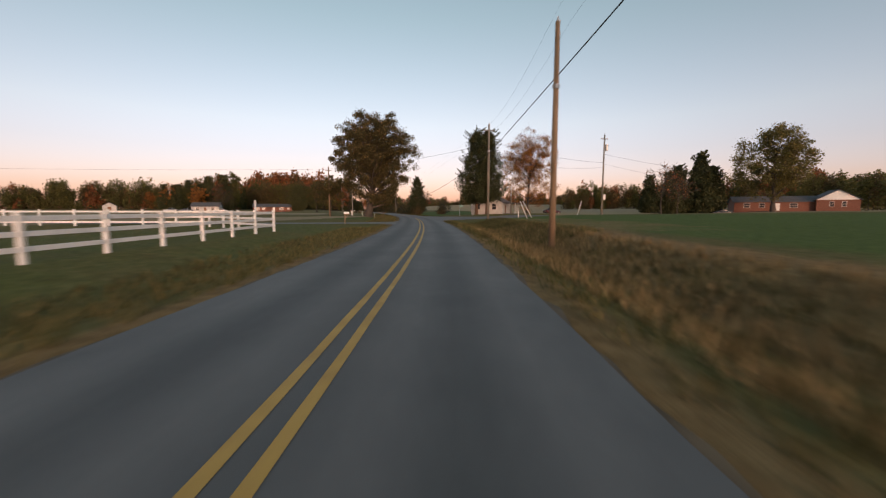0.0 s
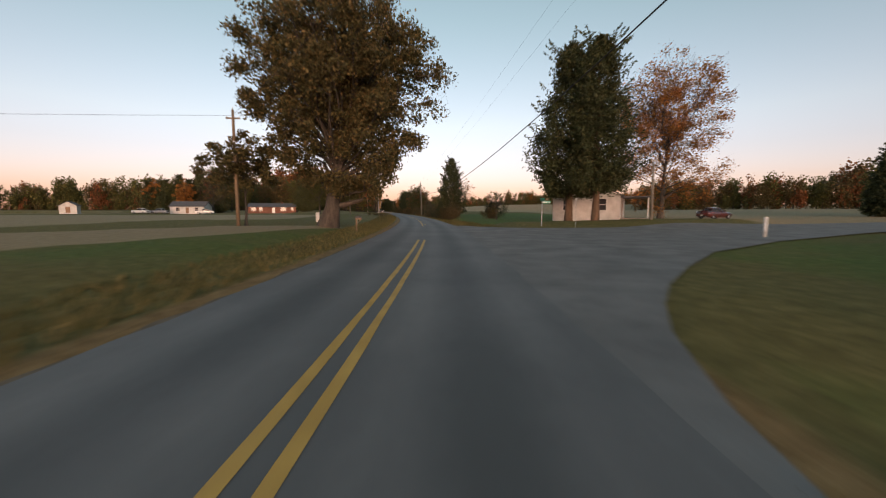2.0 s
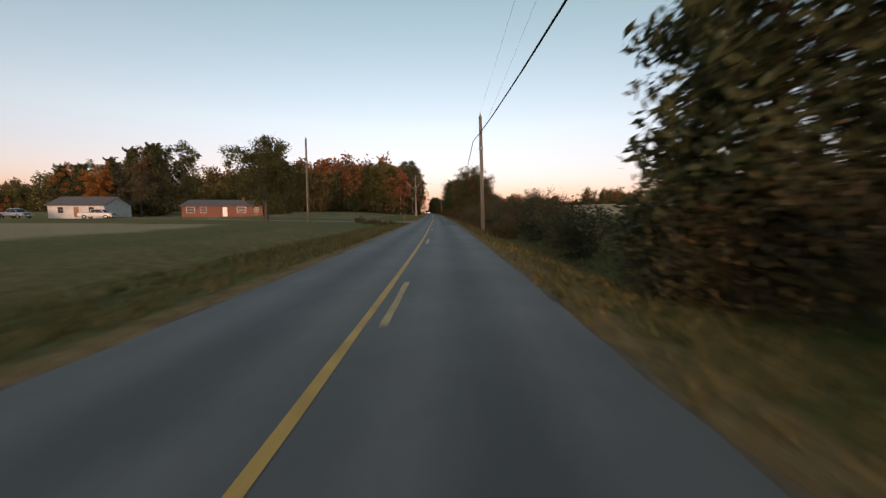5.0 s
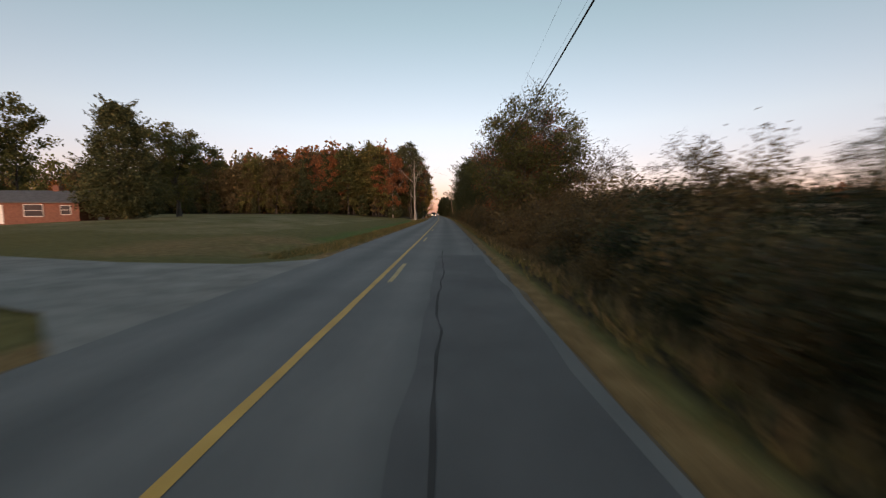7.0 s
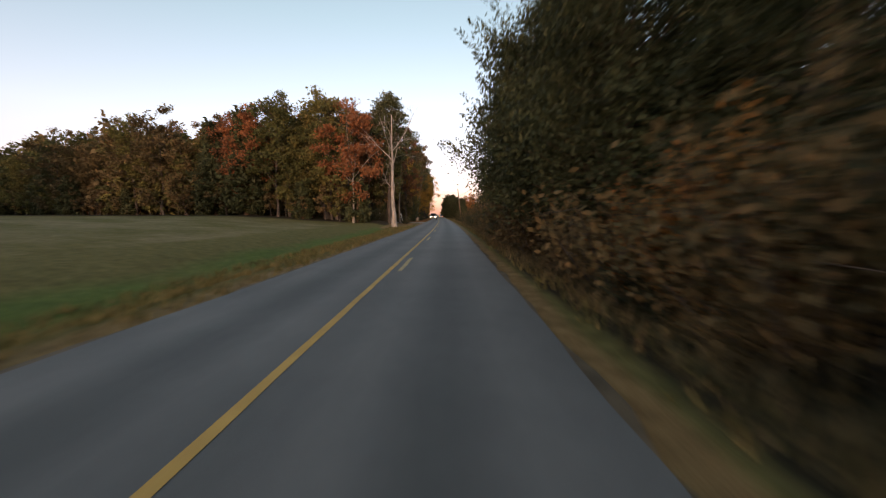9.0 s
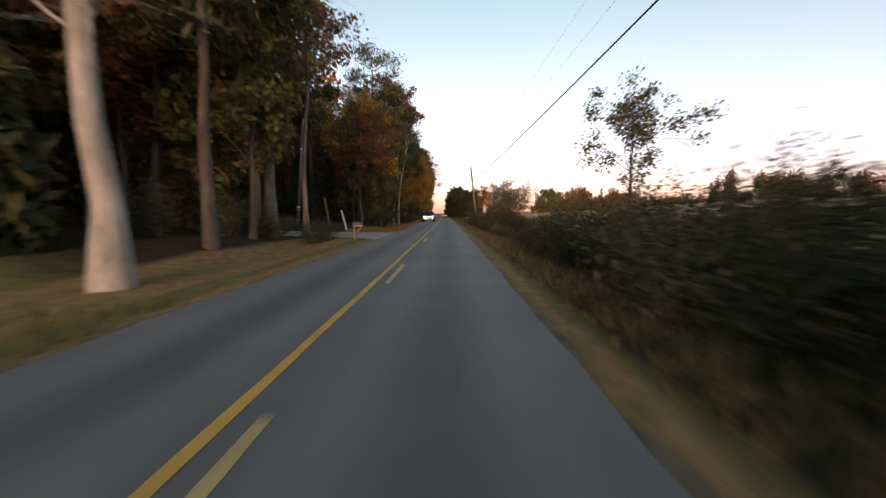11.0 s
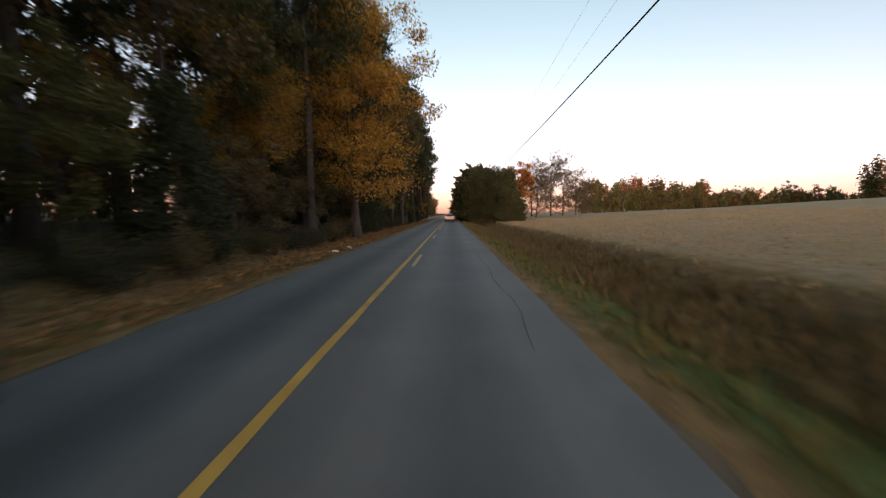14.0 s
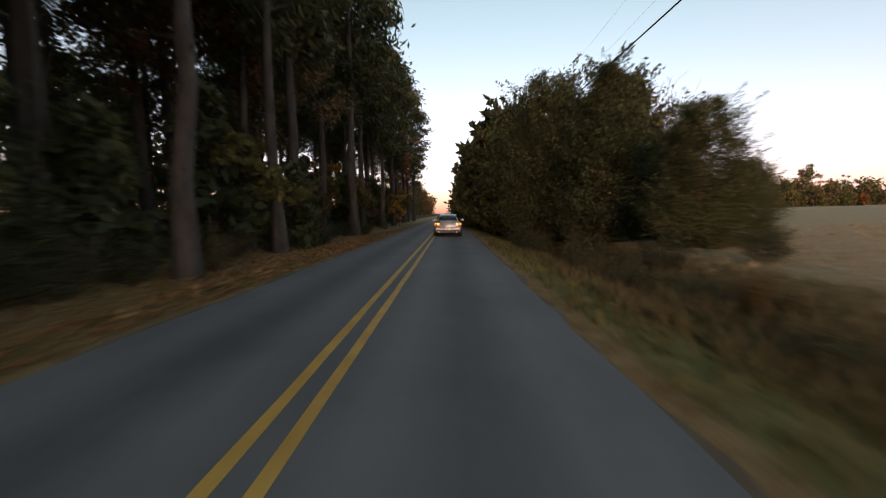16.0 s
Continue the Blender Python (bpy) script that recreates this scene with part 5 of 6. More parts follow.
fallen_leaves([(286, 340, -4.2, -8.0), (340, 410, -4.1, -8.6), (340, 400, -4.1, -8.6)], 40000, 4)
tufts("field_stubble", [(322, 400, 6.8, 45)], 20000, 0.16, L_STUBBLE, "pale cut stubble over the field", 3)


# ---- utility poles and wires ----
def utility_pole(s, d, height, label, mat=M_POLE, arm=False, lean=(0, 0), transformer=False, arm_turn=0):
    e = thing("utility_pole", s, d, label, "utility pole", "utility poles")
    x, y = R(s, d)
    e.matrix_world = e.matrix_world @ pose(0, 0, -0.1, lean[0], lean[1], 0)
    part("shaft", bm_cyl(0.16, 0.105, 0, height, 12), mat, e, smooth=True)
    if arm:
        a = part("crossarm", bm_box(-0.6, 0.6, -0.05, 0.05, height - 0.75, height - 0.63, 0.01, pose(0, 0, 0, 0, 0, arm_turn)), mat, e)
        for u in (-0.5, 0.5):
            part("insulator", bm_cyl(0.035, 0.03, height - 0.63, height - 0.48, 8, pose(0, 0, 0, 0, 0, arm_turn) @ pose(u, 0, 0)), M_STEEL, a)
    part("insulator", bm_cyl(0.05, 0.04, height, height + 0.2, 8), M_STEEL, e)
    bm = bm_box(-0.11, 0.11, -0.13, 0.13, height * 0.72, height * 0.72 + 0.2, 0.02, pose(0, 0, 0, 0, 0, 30))
    part("bracket", bm, M_STEEL, e)
    if transformer:
        part("transformer", bm_cyl(0.24, 0.24, height - 2.6, height - 1.6, 14, pose(0.42, 0, 0)), M_STEEL, e, "grey transformer can")
        part("meter_box", bm_box(0.12, 0.5, -0.15, 0.15, 2.6, 3.5, 0.02), M_STEEL, e, "grey metal box")
    return e


def wire(name, pts, radius, sag, label, n=16):
    """A hanging cable from point to point (s, d, z); sag: one depth, or one for each span."""
    P = []
    sags = sag if isinstance(sag, (list, tuple)) else [sag] * (len(pts) - 1)
    for a, b, g in zip(pts[:-1], pts[1:], sags):
        A, Bp = Vector((*R(a[0], a[1]), a[2])), Vector((*R(b[0], b[1]), b[2]))
        for k in range(n + (b is pts[-1])):
            f = k / n
            p = A.lerp(Bp, f)
            p.z -= 4 * g * f * (1 - f)
            P.append(p)
    V, F = tube_np(np.array(P), np.full(len(P), radius), 6)
    return tagged(new(name, mesh_np(name, V, F, M_WIRE, smooth=True)), label, "cable", "overhead cables")


utility_pole(17.7, 5.0, 10.1, "brown wooden utility pole on the grass bank")
utility_pole(47.0, 7.1, 11.5, "wooden utility pole with crossarm at the junction", M_POLE_GREY, arm=True)
utility_pole(62.5, 30.2, 13.3, "wooden utility pole with a grey transformer", M_POLE_GREY, arm=True, transformer=True)
utility_pole(82.0, -17.0, 9.9, "wooden utility pole by the oak", M_POLE, arm=True)
utility_pole(85.5, 22.4, 5.8, "short wooden service pole by the white house", M_POLE_GREY)
utility_pole(165.5, -16.6, 10.2, "wooden utility pole in the field", M_POLE_GREY)
utility_pole(146.5, 2.75, 8.6, "grey utility pole in the roadside brush", M_POLE_GREY, lean=(0, -2))
utility_pole(228.0, 6.7, 9.5, "utility pole among the roadside trees", M_POLE_GREY)
utility_pole(318.4, 4.8, 9.0, "leaning utility pole at the field edge", M_POLE, lean=(0, -6.5))
tagged_pole = utility_pole(295.0, -14.0, 9.5, "grey utility pole with metal tags beside the gravel drive", M_POLE_GREY, lean=(0, 5))
for z0, z1, mat in ((1.5, 1.72, M_SIGNWHITE), (1.28, 1.42, M_STEEL), (0.3, 0.5, M_BLUE)):
    part("tag", bm_cyl(0.165, 0.165, z0, z1, 12), mat, tagged_pole)
utility_pole(402.0, 6.7, 9.3, "utility pole among the bushy cedars", M_POLE_GREY)
utility_pole(-45.0, 4.6, 10.0, "wooden utility pole beside the road", M_POLE)
CAB = [(-45, 4.7, 7.26), (17.7, 5.1, 7.35), (47.0, 6.95, 7.95), (146.5, 1.95, 6.55), (228, 5.86, 7.14), (318.4, 4.18, 6.5), (402, 6.12, 7.36), (460, 6.6, 7.4)]
wire("telephone_cable", CAB, 0.024, [0.48, 0.03, 3.05, 1.04, 0.61, 0.7, 0.5], "thick black telephone cable")
TOP = [(-45, 4.6, 10.0), (17.7, 5.0, 10.1), (47.0, 7.1, 11.5), (146.5, 2.45, 8.6), (228, 6.2, 9.6), (318.4, 3.8, 9.0), (402, 6.6, 9.4), (460, 6.0, 9.8)]
wire("power_line", TOP, 0.0035, 0.7, "thin overhead power line")
wire("power_line", [(a, b + 0.5, c - 0.6) for a, b, c in TOP], 0.0035, 0.7, "thin overhead power line")
wire("power_line", [(47.0, 7.1, 9.2), (82, -17, 9.5)], 0.014, 0.6, "overhead service line across the road")
wire("power_line", [(47.0, 7.1, 9.6), (62.5, 30.2, 9.2)], 0.014, 0.5, "overhead service line along the side road")
wire("power_line", [(47.0, 7.1, 7.4), (62.5, 30.2, 8.4)], 0.012, 0.5, "overhead service line along the side road")
wire("power_line", [(62.5, 30.2, 10.6), (84, 85, 10.4), (110, 150, 10.4)], 0.014, 0.9, "overhead line along the side road")
wire("power_line", [(62.5, 30.2, 9.0), (88, 100, 6.0)], 0.012, 1.0, "service line to the brick house")
wire("power_line", [(82, -17, 9.4), (60, -140, 8.5)], 0.012, 1.0, "overhead line over the field")
wire("power_line", [(318.4, 3.9, 6.7), (295, -13.3, 8.4)], 0.012, 0.6, "service line across the road")
wire("power_line", [(318.4, 3.8, 7.5), (295, -13.25, 9.0)], 0.012, 0.5, "service line across the road")


# ---- paddock fence ----
def fence_run(parent, pts, step=2.45):
    """White three-rail fence along (s, d) corners: each post and each rail a mesh."""
    for (s0, d0), (s1, d1) in zip(pts[:-1], pts[1:]):
        A, Bp = Vector((*R(s0, d0), ground_z(s0, d0))), Vector((*R(s1, d1), ground_z(s1, d1)))
        n = max(1, round((Bp - A).length / step))
        yaw = math.degrees(math.atan2(Bp.y - A.y, Bp.x - A.x))
        for k in range(n + 1):
            p = A.lerp(Bp, k / n)
            if k < n or (s1, d1) == pts[-1]:
                bm = bmesh.new()
                box(bm, -0.065, 0.065, -0.065, 0.065, -0.1, 1.32, 0.008)
                box(bm, -0.08, 0.08, -0.08, 0.08, 1.32, 1.36, 0.01)
                o = part("post", bm, M_WHITE, parent)
                o.matrix_world = pose(p.x, p.y, p.z, 0, 0, yaw)
            if k < n:
                q = A.lerp(Bp, (k + 1) / n)
                L = (q - p).length
                slope = math.degrees(math.atan2(q.z - p.z, L))
                for z in (0.32, 0.72, 1.12):
                    o = part("rail", bm_box(0.065, L - 0.065, -0.022, 0.022, z, z + 0.14, 0.006), M_WHITE, parent)
                    o.matrix_world = pose(p.x, p.y, p.z, 0, 0, yaw) @ pose(0, 0, 0, 0, -slope, 0)


fence = tagged(new("paddock_fence"), "white vinyl three-rail paddock fence on mown grass", "fence")
fence_run(fence, [(-16, -10.6), (10, -10.9), (26.0, -10.8)])
fence_run(fence, [(26.0, -10.8), (32, -18), (30, -70)])


# ---- small roadside things ----
def mailbox(s, d, label, turn=0, body=M_BLACK, h=1.05):
    e = thing("mailbox", s, d, label, "mailbox", "mailboxes", turn)
    part("post", bm_box(-0.055, 0.055, -0.055, 0.055, -0.1, h + 0.02, 0.008), M_POLE, e)
    bm = bm_box(-0.05, 0.5, -0.04, 0.04, h - 0.1, h, 0.006)
    part("arm", bm, M_POLE, e)
    part("brace", bm_box(-0.03, 0.5, -0.03, 0.03, -0.03, 0.03, 0.0, pose(0.0, 0, h - 0.5, 0, -45, 0)), M_POLE, e)
    bm = bmesh.new()
    prof = [(-0.085, 0.0), (0.085, 0.0), (0.085, 0.12), (0.06, 0.175), (0.0, 0.2), (-0.06, 0.175), (-0.085, 0.12)]
    a = [bm.verts.new((-0.1, y, h + z)) for y, z in prof]
    b = [bm.verts.new((0.42, y, h + z)) for y, z in prof]
    bm.faces.new(a[::-1])
    bm.faces.new(b)
    for i in range(7):
        bm.faces.new((a[i], a[(i + 1) % 7], b[(i + 1) % 7], b[i]))
    box_ob = part("box", bm, body, e)
    part("flag", bm_box(0.1, 0.12, 0.09, 0.1, h + 0.1, h + 0.3), M_MAROON, box_ob)
    return e


mailbox(79.5, -6.5, "black mailbox on a wooden post under the oak")
mailbox(41.0, -9.0, "white mailbox on a thin post by the driveway", body=M_WHITE)
for s, d, z in ((165.6, -6.4, 0.24), (164.2, -7.6, 0.28), (166.4, -8.4, 0.26), (167.2, -7.4, 0.2), (167.9, -9.2, 0.26), (168.4, -11.0, 0.3), (165.0, -9.6, 0.28)):
    plant("bush", bush_b[2], s, d, "rank brown growth beside the driveway", "bush", "driveway brush", turn=s * 61, size=z)
mailbox(166.6, -5.0, "dark mailbox on a wooden post by the driveway")
mailbox(280.5, -5.3, "dark mailbox on a wooden post by the gravel drive", h=0.85)


def pedestal(s, d, h, w, label, mat=M_GREENBOX):
    e = thing("utility_pedestal", s, d, label, "utility box", "utility pedestals")
    part("body", bm_box(-w / 2, w / 2, -w / 2, w / 2, -0.1, h * 0.82, 0.02), mat, e)
    part("cap", bm_box(-w / 2 - 0.015, w / 2 + 0.015, -w / 2 - 0.015, w / 2 + 0.015, h * 0.82, h, 0.03), mat, e)
    return e


pedestal(92.8, -10.8, 1.05, 0.32, "pale green utility pedestal in the grass")
pedestal(95.0, -13.2, 1.15, 0.4, "pale utility pedestal behind the oak", M_WHITE_OLD)
pedestal(90.8, -8.1, 0.9, 0.2, "narrow pale green utility pedestal in the grass")


def white_post(s, d, h, label, lean=(0, 0), r=0.05, mat=M_WHITE_OLD):
    e = thing("marker_post", s, d, label, "post", "marker posts")
    e.matrix_world = e.matrix_world @ pose(0, 0, 0, lean[0], lean[1], 0)
    part("shaft", bm_cyl(r, r, -0.1, h, 10), mat, e, smooth=True)
    part("cap", bm_cyl(r * 1.1, r * 0.7, h, h + 0.04, 10), mat, e)
    return e


white_post(49.2, 12.7, 2.4, "leaning white guard over a guy wire", (0, -24))
white_post(50.0, 13.6, 2.5, "leaning white guard over a guy wire", (0, -30))
white_post(58.4, 23.8, 2.3, "leaning white guard over a guy wire", (0, 16))
white_post(67.4, 17.4, 1.1, "short white post at the side road", r=0.08)
white_post(292.9, -8.9, 1.65, "leaning white post beside the gravel drive", (0, -14), 0.085)
white_post(293.9, -10.7, 2.3, "leaning weathered wooden post beside the drive", (0, -9), 0.08, M_POLE)
white_post(27.6, -12.6, 2.0, "tall white sign post at the fence corner", r=0.06)


def street_sign(s, d):
    e = thing("street_sign", s, d, "green street name sign on a grey post", "street sign", turn=12)
    part("post", bm_box(-0.03, 0.03, -0.02, 0.02, -0.1, 2.25, 0.004), M_STEEL, e)
    b = part("name_plate", bm_box(-0.03, 0.85, -0.006, 0.006, 2.02, 2.24, 0.002), M_SIGN, e, "green reflective name plate")
    for u0, u1 in ((0.06, 0.3), (0.34, 0.52), (0.62, 0.76)):
        part("letter_bar", bm_box(u0, u1, -0.009, -0.006, 2.09, 2.17), M_SIGNWHITE, b)
    p = part("name_plate", bm_box(-0.006, 0.006, -0.45, 0.3, 2.26, 2.46, 0.002), M_SIGN, e, "green reflective name plate")
    return e


street_sign(81.4, 9.6)
e = thing("stop_sign", 79.0, 11.7, "back of a stop sign on a post", "road sign", turn=60)
part("post", bm_box(-0.03, 0.03, -0.02, 0.02, -0.1, 2.3, 0.004), M_STEEL, e)
part("plate", bm_cyl(0.38, 0.38, -0.004, 0.004, 8, pose(0, 0.03, 1.95, 90, 22.5, 0)), M_STEEL, e, "bare metal back of the plate")
part("name_plate", bm_box(-0.4, 0.4, -0.006, 0.006, 2.32, 2.5, 0.002), M_SIGNWHITE, e, "white name plate")


def litter(s, d, w, label):
    """A crumpled pale bag lying on the verge."""
    bm = bmesh.new()
    bmesh.ops.create_icosphere(bm, subdivisions=3, radius=1.0)
    for v in bm.verts:
        v.co *= 0.8 + 0.5 * noise.noise(v.co * 2.2 + Vector((s, d, 0)))
        v.co = Vector((v.co.x * w / 2, v.co.y * w * 0.4, max(0.0, v.co.z) * w * 0.28 + 0.01))
    x, y = R(s, d)
    me = bpy.data.meshes.new("litter_bag")
    bm.to_mesh(me)
    bm.free()
    me.materials.append(M_WHITE)
    ob = new("litter_bag", me)
    ob.matrix_world = pose(x, y, ground_z(s, d), 0, 0, s * 40)
    return tagged(ob, label, "litter", "roadside litter")


litter(345.5, -4.35, 0.4, "crumpled white bag on the verge")
litter(343.6, -4.4, 0.45, "flat white wrapper on the verge")
litter(329.5, -4.9, 0.3, "small white litter on the verge")
litter(355.0, 5.2, 0.25, "small pale litter in the ditch")
litter(178.0, 2.6, 0.2, "small white litter beside the thicket")


# ---- houses ----
def house(s, d, turn, W, D, wall_h, rise, wall_mat, label, openings=(), roof_mat=M_ROOF, ridge_x=True, chimney=None, gable_mat=None, eave=0.4, base_z=None, rows=0, floor=0.3):
    """A house; local front wall lies at y = 0 from x = -W/2 to W/2, and the house stands behind it (y > 0).
    openings: (wall, u, z, width, height, kind) on wall 'front', 'left' or 'right'."""
    e = thing("house", s, d, label, "house", "houses", turn, base_z)
    z0, z1 = -0.6, floor + wall_h
    part("wall", bm_box(-W / 2, W / 2, 0, 0.15, z0, z1), wall_mat, e)
    part("wall", bm_box(-W / 2, W / 2, D - 0.15, D, z0, z1), wall_mat, e)
    part("wall", bm_box(-W / 2, -W / 2 + 0.15, 0.15, D - 0.15, z0, z1), wall_mat, e)
    part("wall", bm_box(W / 2 - 0.15, W / 2, 0.15, D - 0.15, z0, z1), wall_mat, e)
    bm = bmesh.new()
    E = eave
    if ridge_x:
        pts = [(-E, z1 - 0.1), (D / 2, z1 + rise), (D + E, z1 - 0.1)]
        for side in (0, 1):
            a, b = pts[side], pts[side + 1]
            vs = [bm.verts.new((x, y, z + t)) for t in (0, 0.12) for x in (-W / 2 - E, W / 2 + E) for y, z in (a, b)]
            for q in ((0, 1, 3, 2), (4, 6, 7, 5), (0, 4, 5, 1), (2, 3, 7, 6), (0, 2, 6, 4), (1, 5, 7, 3)):
                bm.faces.new([vs[i] for i in q])
    else:
        pts = [(-W / 2 - E, z1 - 0.1), (0, z1 + rise), (W / 2 + E, z1 - 0.1)]
        for side in (0, 1):
            a, b = pts[side], pts[side + 1]
            vs = [bm.verts.new((x, y, z + t)) for t in (0, 0.12) for y in (-E, D + E) for x, z in (a, b)]
            for q in ((0, 1, 3, 2), (4, 6, 7, 5), (0, 4, 5, 1), (2, 3, 7, 6), (0, 2, 6, 4), (1, 5, 7, 3)):
                bm.faces.new([vs[i] for i in q])
    bmesh.ops.recalc_face_normals(bm, faces=bm.faces)
    roof = part("roof", bm, roof_mat, e)
    for far in (0, 1):
        bm = bmesh.new()
        if ridge_x:
            x = -W / 2 + 0.01 if far == 0 else W / 2 - 0.16
            tri = [(x, 0, z1), (x, D, z1), (x, D / 2, z1 + rise)]
            ext = Vector((0.15, 0, 0))
        else:
            y = 0.01 if far == 0 else D - 0.16
            tri = [(-W / 2, y, z1), (W / 2, y, z1), (0, y, z1 + rise)]
            ext = Vector((0, 0.15, 0))
        f = bm.faces.new([bm.verts.new(p) for p in tri])
        r = bmesh.ops.extrude_face_region(bm, geom=[f])
        bmesh.ops.translate(bm, vec=ext, verts=[v for v in r["geom"] if isinstance(v, bmesh.types.BMVert)])
        bmesh.ops.recalc_face_normals(bm, faces=bm.faces)
        part("gable", bm, gable_mat or wall_mat, e)
    if rows:
        # lapped boards on the front and the side walls
        for k in range(rows):
            z = floor - 0.3 + k * (wall_h + 0.3) / rows
            hgt = (wall_h + 0.3) / rows - 0.012
            part("board", bm_box(-W / 2 - 0.02, W / 2 + 0.02, -0.022, -0.002, z, z + hgt, 0, pose(0, 0, 0)), wall_mat, e)
            part("board", bm_box(-W / 2 - 0.022, -W / 2 - 0.002, 0.0, D, z, z + hgt, 0), wall_mat, e)
    for wall, u, z, w, h, kind in openings:
        m = {"front": pose(u, -0.03, 0), "left": pose(-W / 2 - 0.03, u, 0, 0, 0, -90), "right": pose(W / 2 + 0.03, u, 0, 0, 0, 90)}[wall]
        if kind == "window":
            wn_ = part("window", bm_box(-w / 2, w / 2, -0.02, 0.03, floor + z, floor + z + h, 0, m), M_GLASS_DARK, e, "dark window")
            for a, b, c, g in ((-w / 2 - 0.07, w / 2 + 0.07, z + h, z + h + 0.07), (-w / 2 - 0.07, w / 2 + 0.07, z - 0.07, z), (-w / 2 - 0.07, -w / 2, z, z + h), (w / 2, w / 2 + 0.07, z, z + h), (-w / 2, w / 2, z + h / 2 - 0.025, z + h / 2 + 0.025)):
                part("frame", bm_box(a, b, -0.045, 0.03, floor + c, floor + g, 0, m), M_WHITE_OLD, wn_)
        else:
            dr = part("door", bm_box(-w / 2, w / 2, -0.02, 0.03, floor + z, floor + z + h, 0.01, m), M_DOOR if kind == "door" else M_WHITE, e)
            part("knob", bm_cyl(0.03, 0.03, -0.04, 0.04, 8, m @ pose(w / 2 - 0.1, -0.03, floor + z + 1.0, 90)), M_STEEL, dr)
    if chimney:
        cx, cy, ch = chimney
        c = part("chimney", bm_box(cx - 0.35, cx + 0.35, cy - 0.35, cy + 0.35, z1 + 0.2, z1 + rise + ch, 0.02), M_BRICK, roof)
    return e


# the white house by the junction: its gable wall faces the road
wh = house(93.5, 19.2, -33.0, 7.8, 9.5, 2.7, 2.2, M_SIDING, "white clapboard house with a porch behind the cedars", ridge_x=False, rows=15, chimney=(1.5, 4, 0.9), floor=0.25,
           openings=(("front", -2.1, 1.0, 1.0, 1.35, "window"), ("front", 1.9, 1.0, 1.0, 1.35, "window"), ("left", 3.0, 1.0, 0.9, 1.35, "window"), ("left", 6.8, 1.0, 0.9, 1.35, "window")))
p = part("porch_floor", bm_box(3.9, 7.0, 1.0, 6.0, -0.3, 0.3, 0.02), M_POLE_GREY, wh, "low grey porch")
part("porch_roof", bm_box(3.9, 7.4, 0.6, 6.4, 2.75, 2.9, 0.02), M_ROOF, wh)
for y in (1.1, 3.5, 5.9):
    part("porch_post", bm_box(6.8, 6.92, y - 0.06, y + 0.06, 0.3, 2.75, 0.01), M_WHITE_OLD, wh)
dr = part("door", bm_box(3.91, 3.96, 3.0, 3.95, 0.32, 2.35, 0.01), M_DOOR, wh, "brown front door")

# brick ranch on the left with its drive, farmhouse and shed beyond
house(206, -48.5, 6, 17, 9, 2.4, 1.35, M_BRICK, "low red-brick ranch house with a shingle roof", chimney=(3.0, 4.5, 0.7), floor=0.1,
      openings=(("front", -6.6, 0.9, 1.6, 1.2, "window"), ("front", -4, 0.9, 1.2, 1.2, "window"), ("front", 0.5, 0.05, 1.0, 2.05, "white_door"), ("front", 4, 0.9, 1.8, 1.2, "window"), ("front", 7.2, 1.1, 0.9, 0.9, "window"), ("right", 3.0, 0.05, 0.95, 2.05, "white_door"), ("right", 6.3, 1.1, 1.0, 0.9, "window")))
house(201, -76, 4, 11, 8, 2.5, 1.8, M_SIDING, "pale sided farmhouse with a grey roof", floor=0.3,
      openings=(("front", -3, 0.9, 1.1, 1.2, "window"), ("front", 0, 0.05, 1.0, 2.05, "door"), ("front", 3, 0.9, 1.1, 1.2, "window")))
house(196, -110, 20, 4.5, 4, 2.4, 1.4, M_SIDING, "small white shed in the far field", ridge_x=False, openings=(("front", 0, 0.05, 1.2, 2.0, "door"),))
# brick house with a white gable across the right field
house(91.5, 104, -38, 20, 9, 2.5, 1.6, M_BRICK, "long red-brick ranch house across the field", floor=0.3,
      openings=(("front", -7, 0.9, 1.4, 1.2, "window"), ("front", -3.5, 0.9, 1.2, 1.2, "window"), ("front", 0, 0.05, 1.0, 2.05, "white_door"), ("front", 3.5, 0.9, 1.6, 1.2, "window")))
house(84.5, 112.5, -42, 8.5, 9, 2.7, 2.6, M_BRICK, "brick wing with a white gable across the field", ridge_x=False, gable_mat=M_WHITE, floor=0.3,
      openings=(("front", -1.2, 0.9, 0.8, 1.3, "window"), ("front", 1.2, 0.9, 0.8, 1.3, "window")))

wire("guy_wire", [(47.0, 7.1, 8.2), (49.4, 13.4, 0.2)], 0.008, 0.0, "thin steel guy wire down to the bank", 2)
wire("guy_wire", [(47.0, 7.1, 8.6), (50.2, 14.4, 0.2)], 0.008, 0.0, "thin steel guy wire down to the bank", 2)
x, y = R(52, 6.7)
sp = tagged(new("cable_splice"), "black splice case hanging on the cable", "cable")
sp.matrix_world = pose(x, y, 7.62, 90, 0, math.degrees(heading(52)))
part("case", bm_cyl(0.09, 0.09, -0.3, 0.3, 12), M_BLACK, sp, smooth=True)
part("strap", bm_box(-0.01, 0.01, 0.0, 0.3, -0.2, 0.2), M_STEEL, sp)


# ---- vehicles ----
def loft(sections, closed=True):
    """A bmesh skin over equal-length rings of points."""
    bm = bmesh.new()
    rings = [[bm.verts.new(p) for p in sec] for sec in sections]
    n = len(rings[0])
    for a, b in zip(rings[:-1], rings[1:]):
        for i in range(n):
            bm.faces.new((a[i], a[(i + 1) % n], b[(i + 1) % n], b[i]))
    bm.faces.new(rings[0][::-1])
    bm.faces.new(rings[-1])
    bmesh.ops.recalc_face_normals(bm, faces=bm.faces)
    return bm


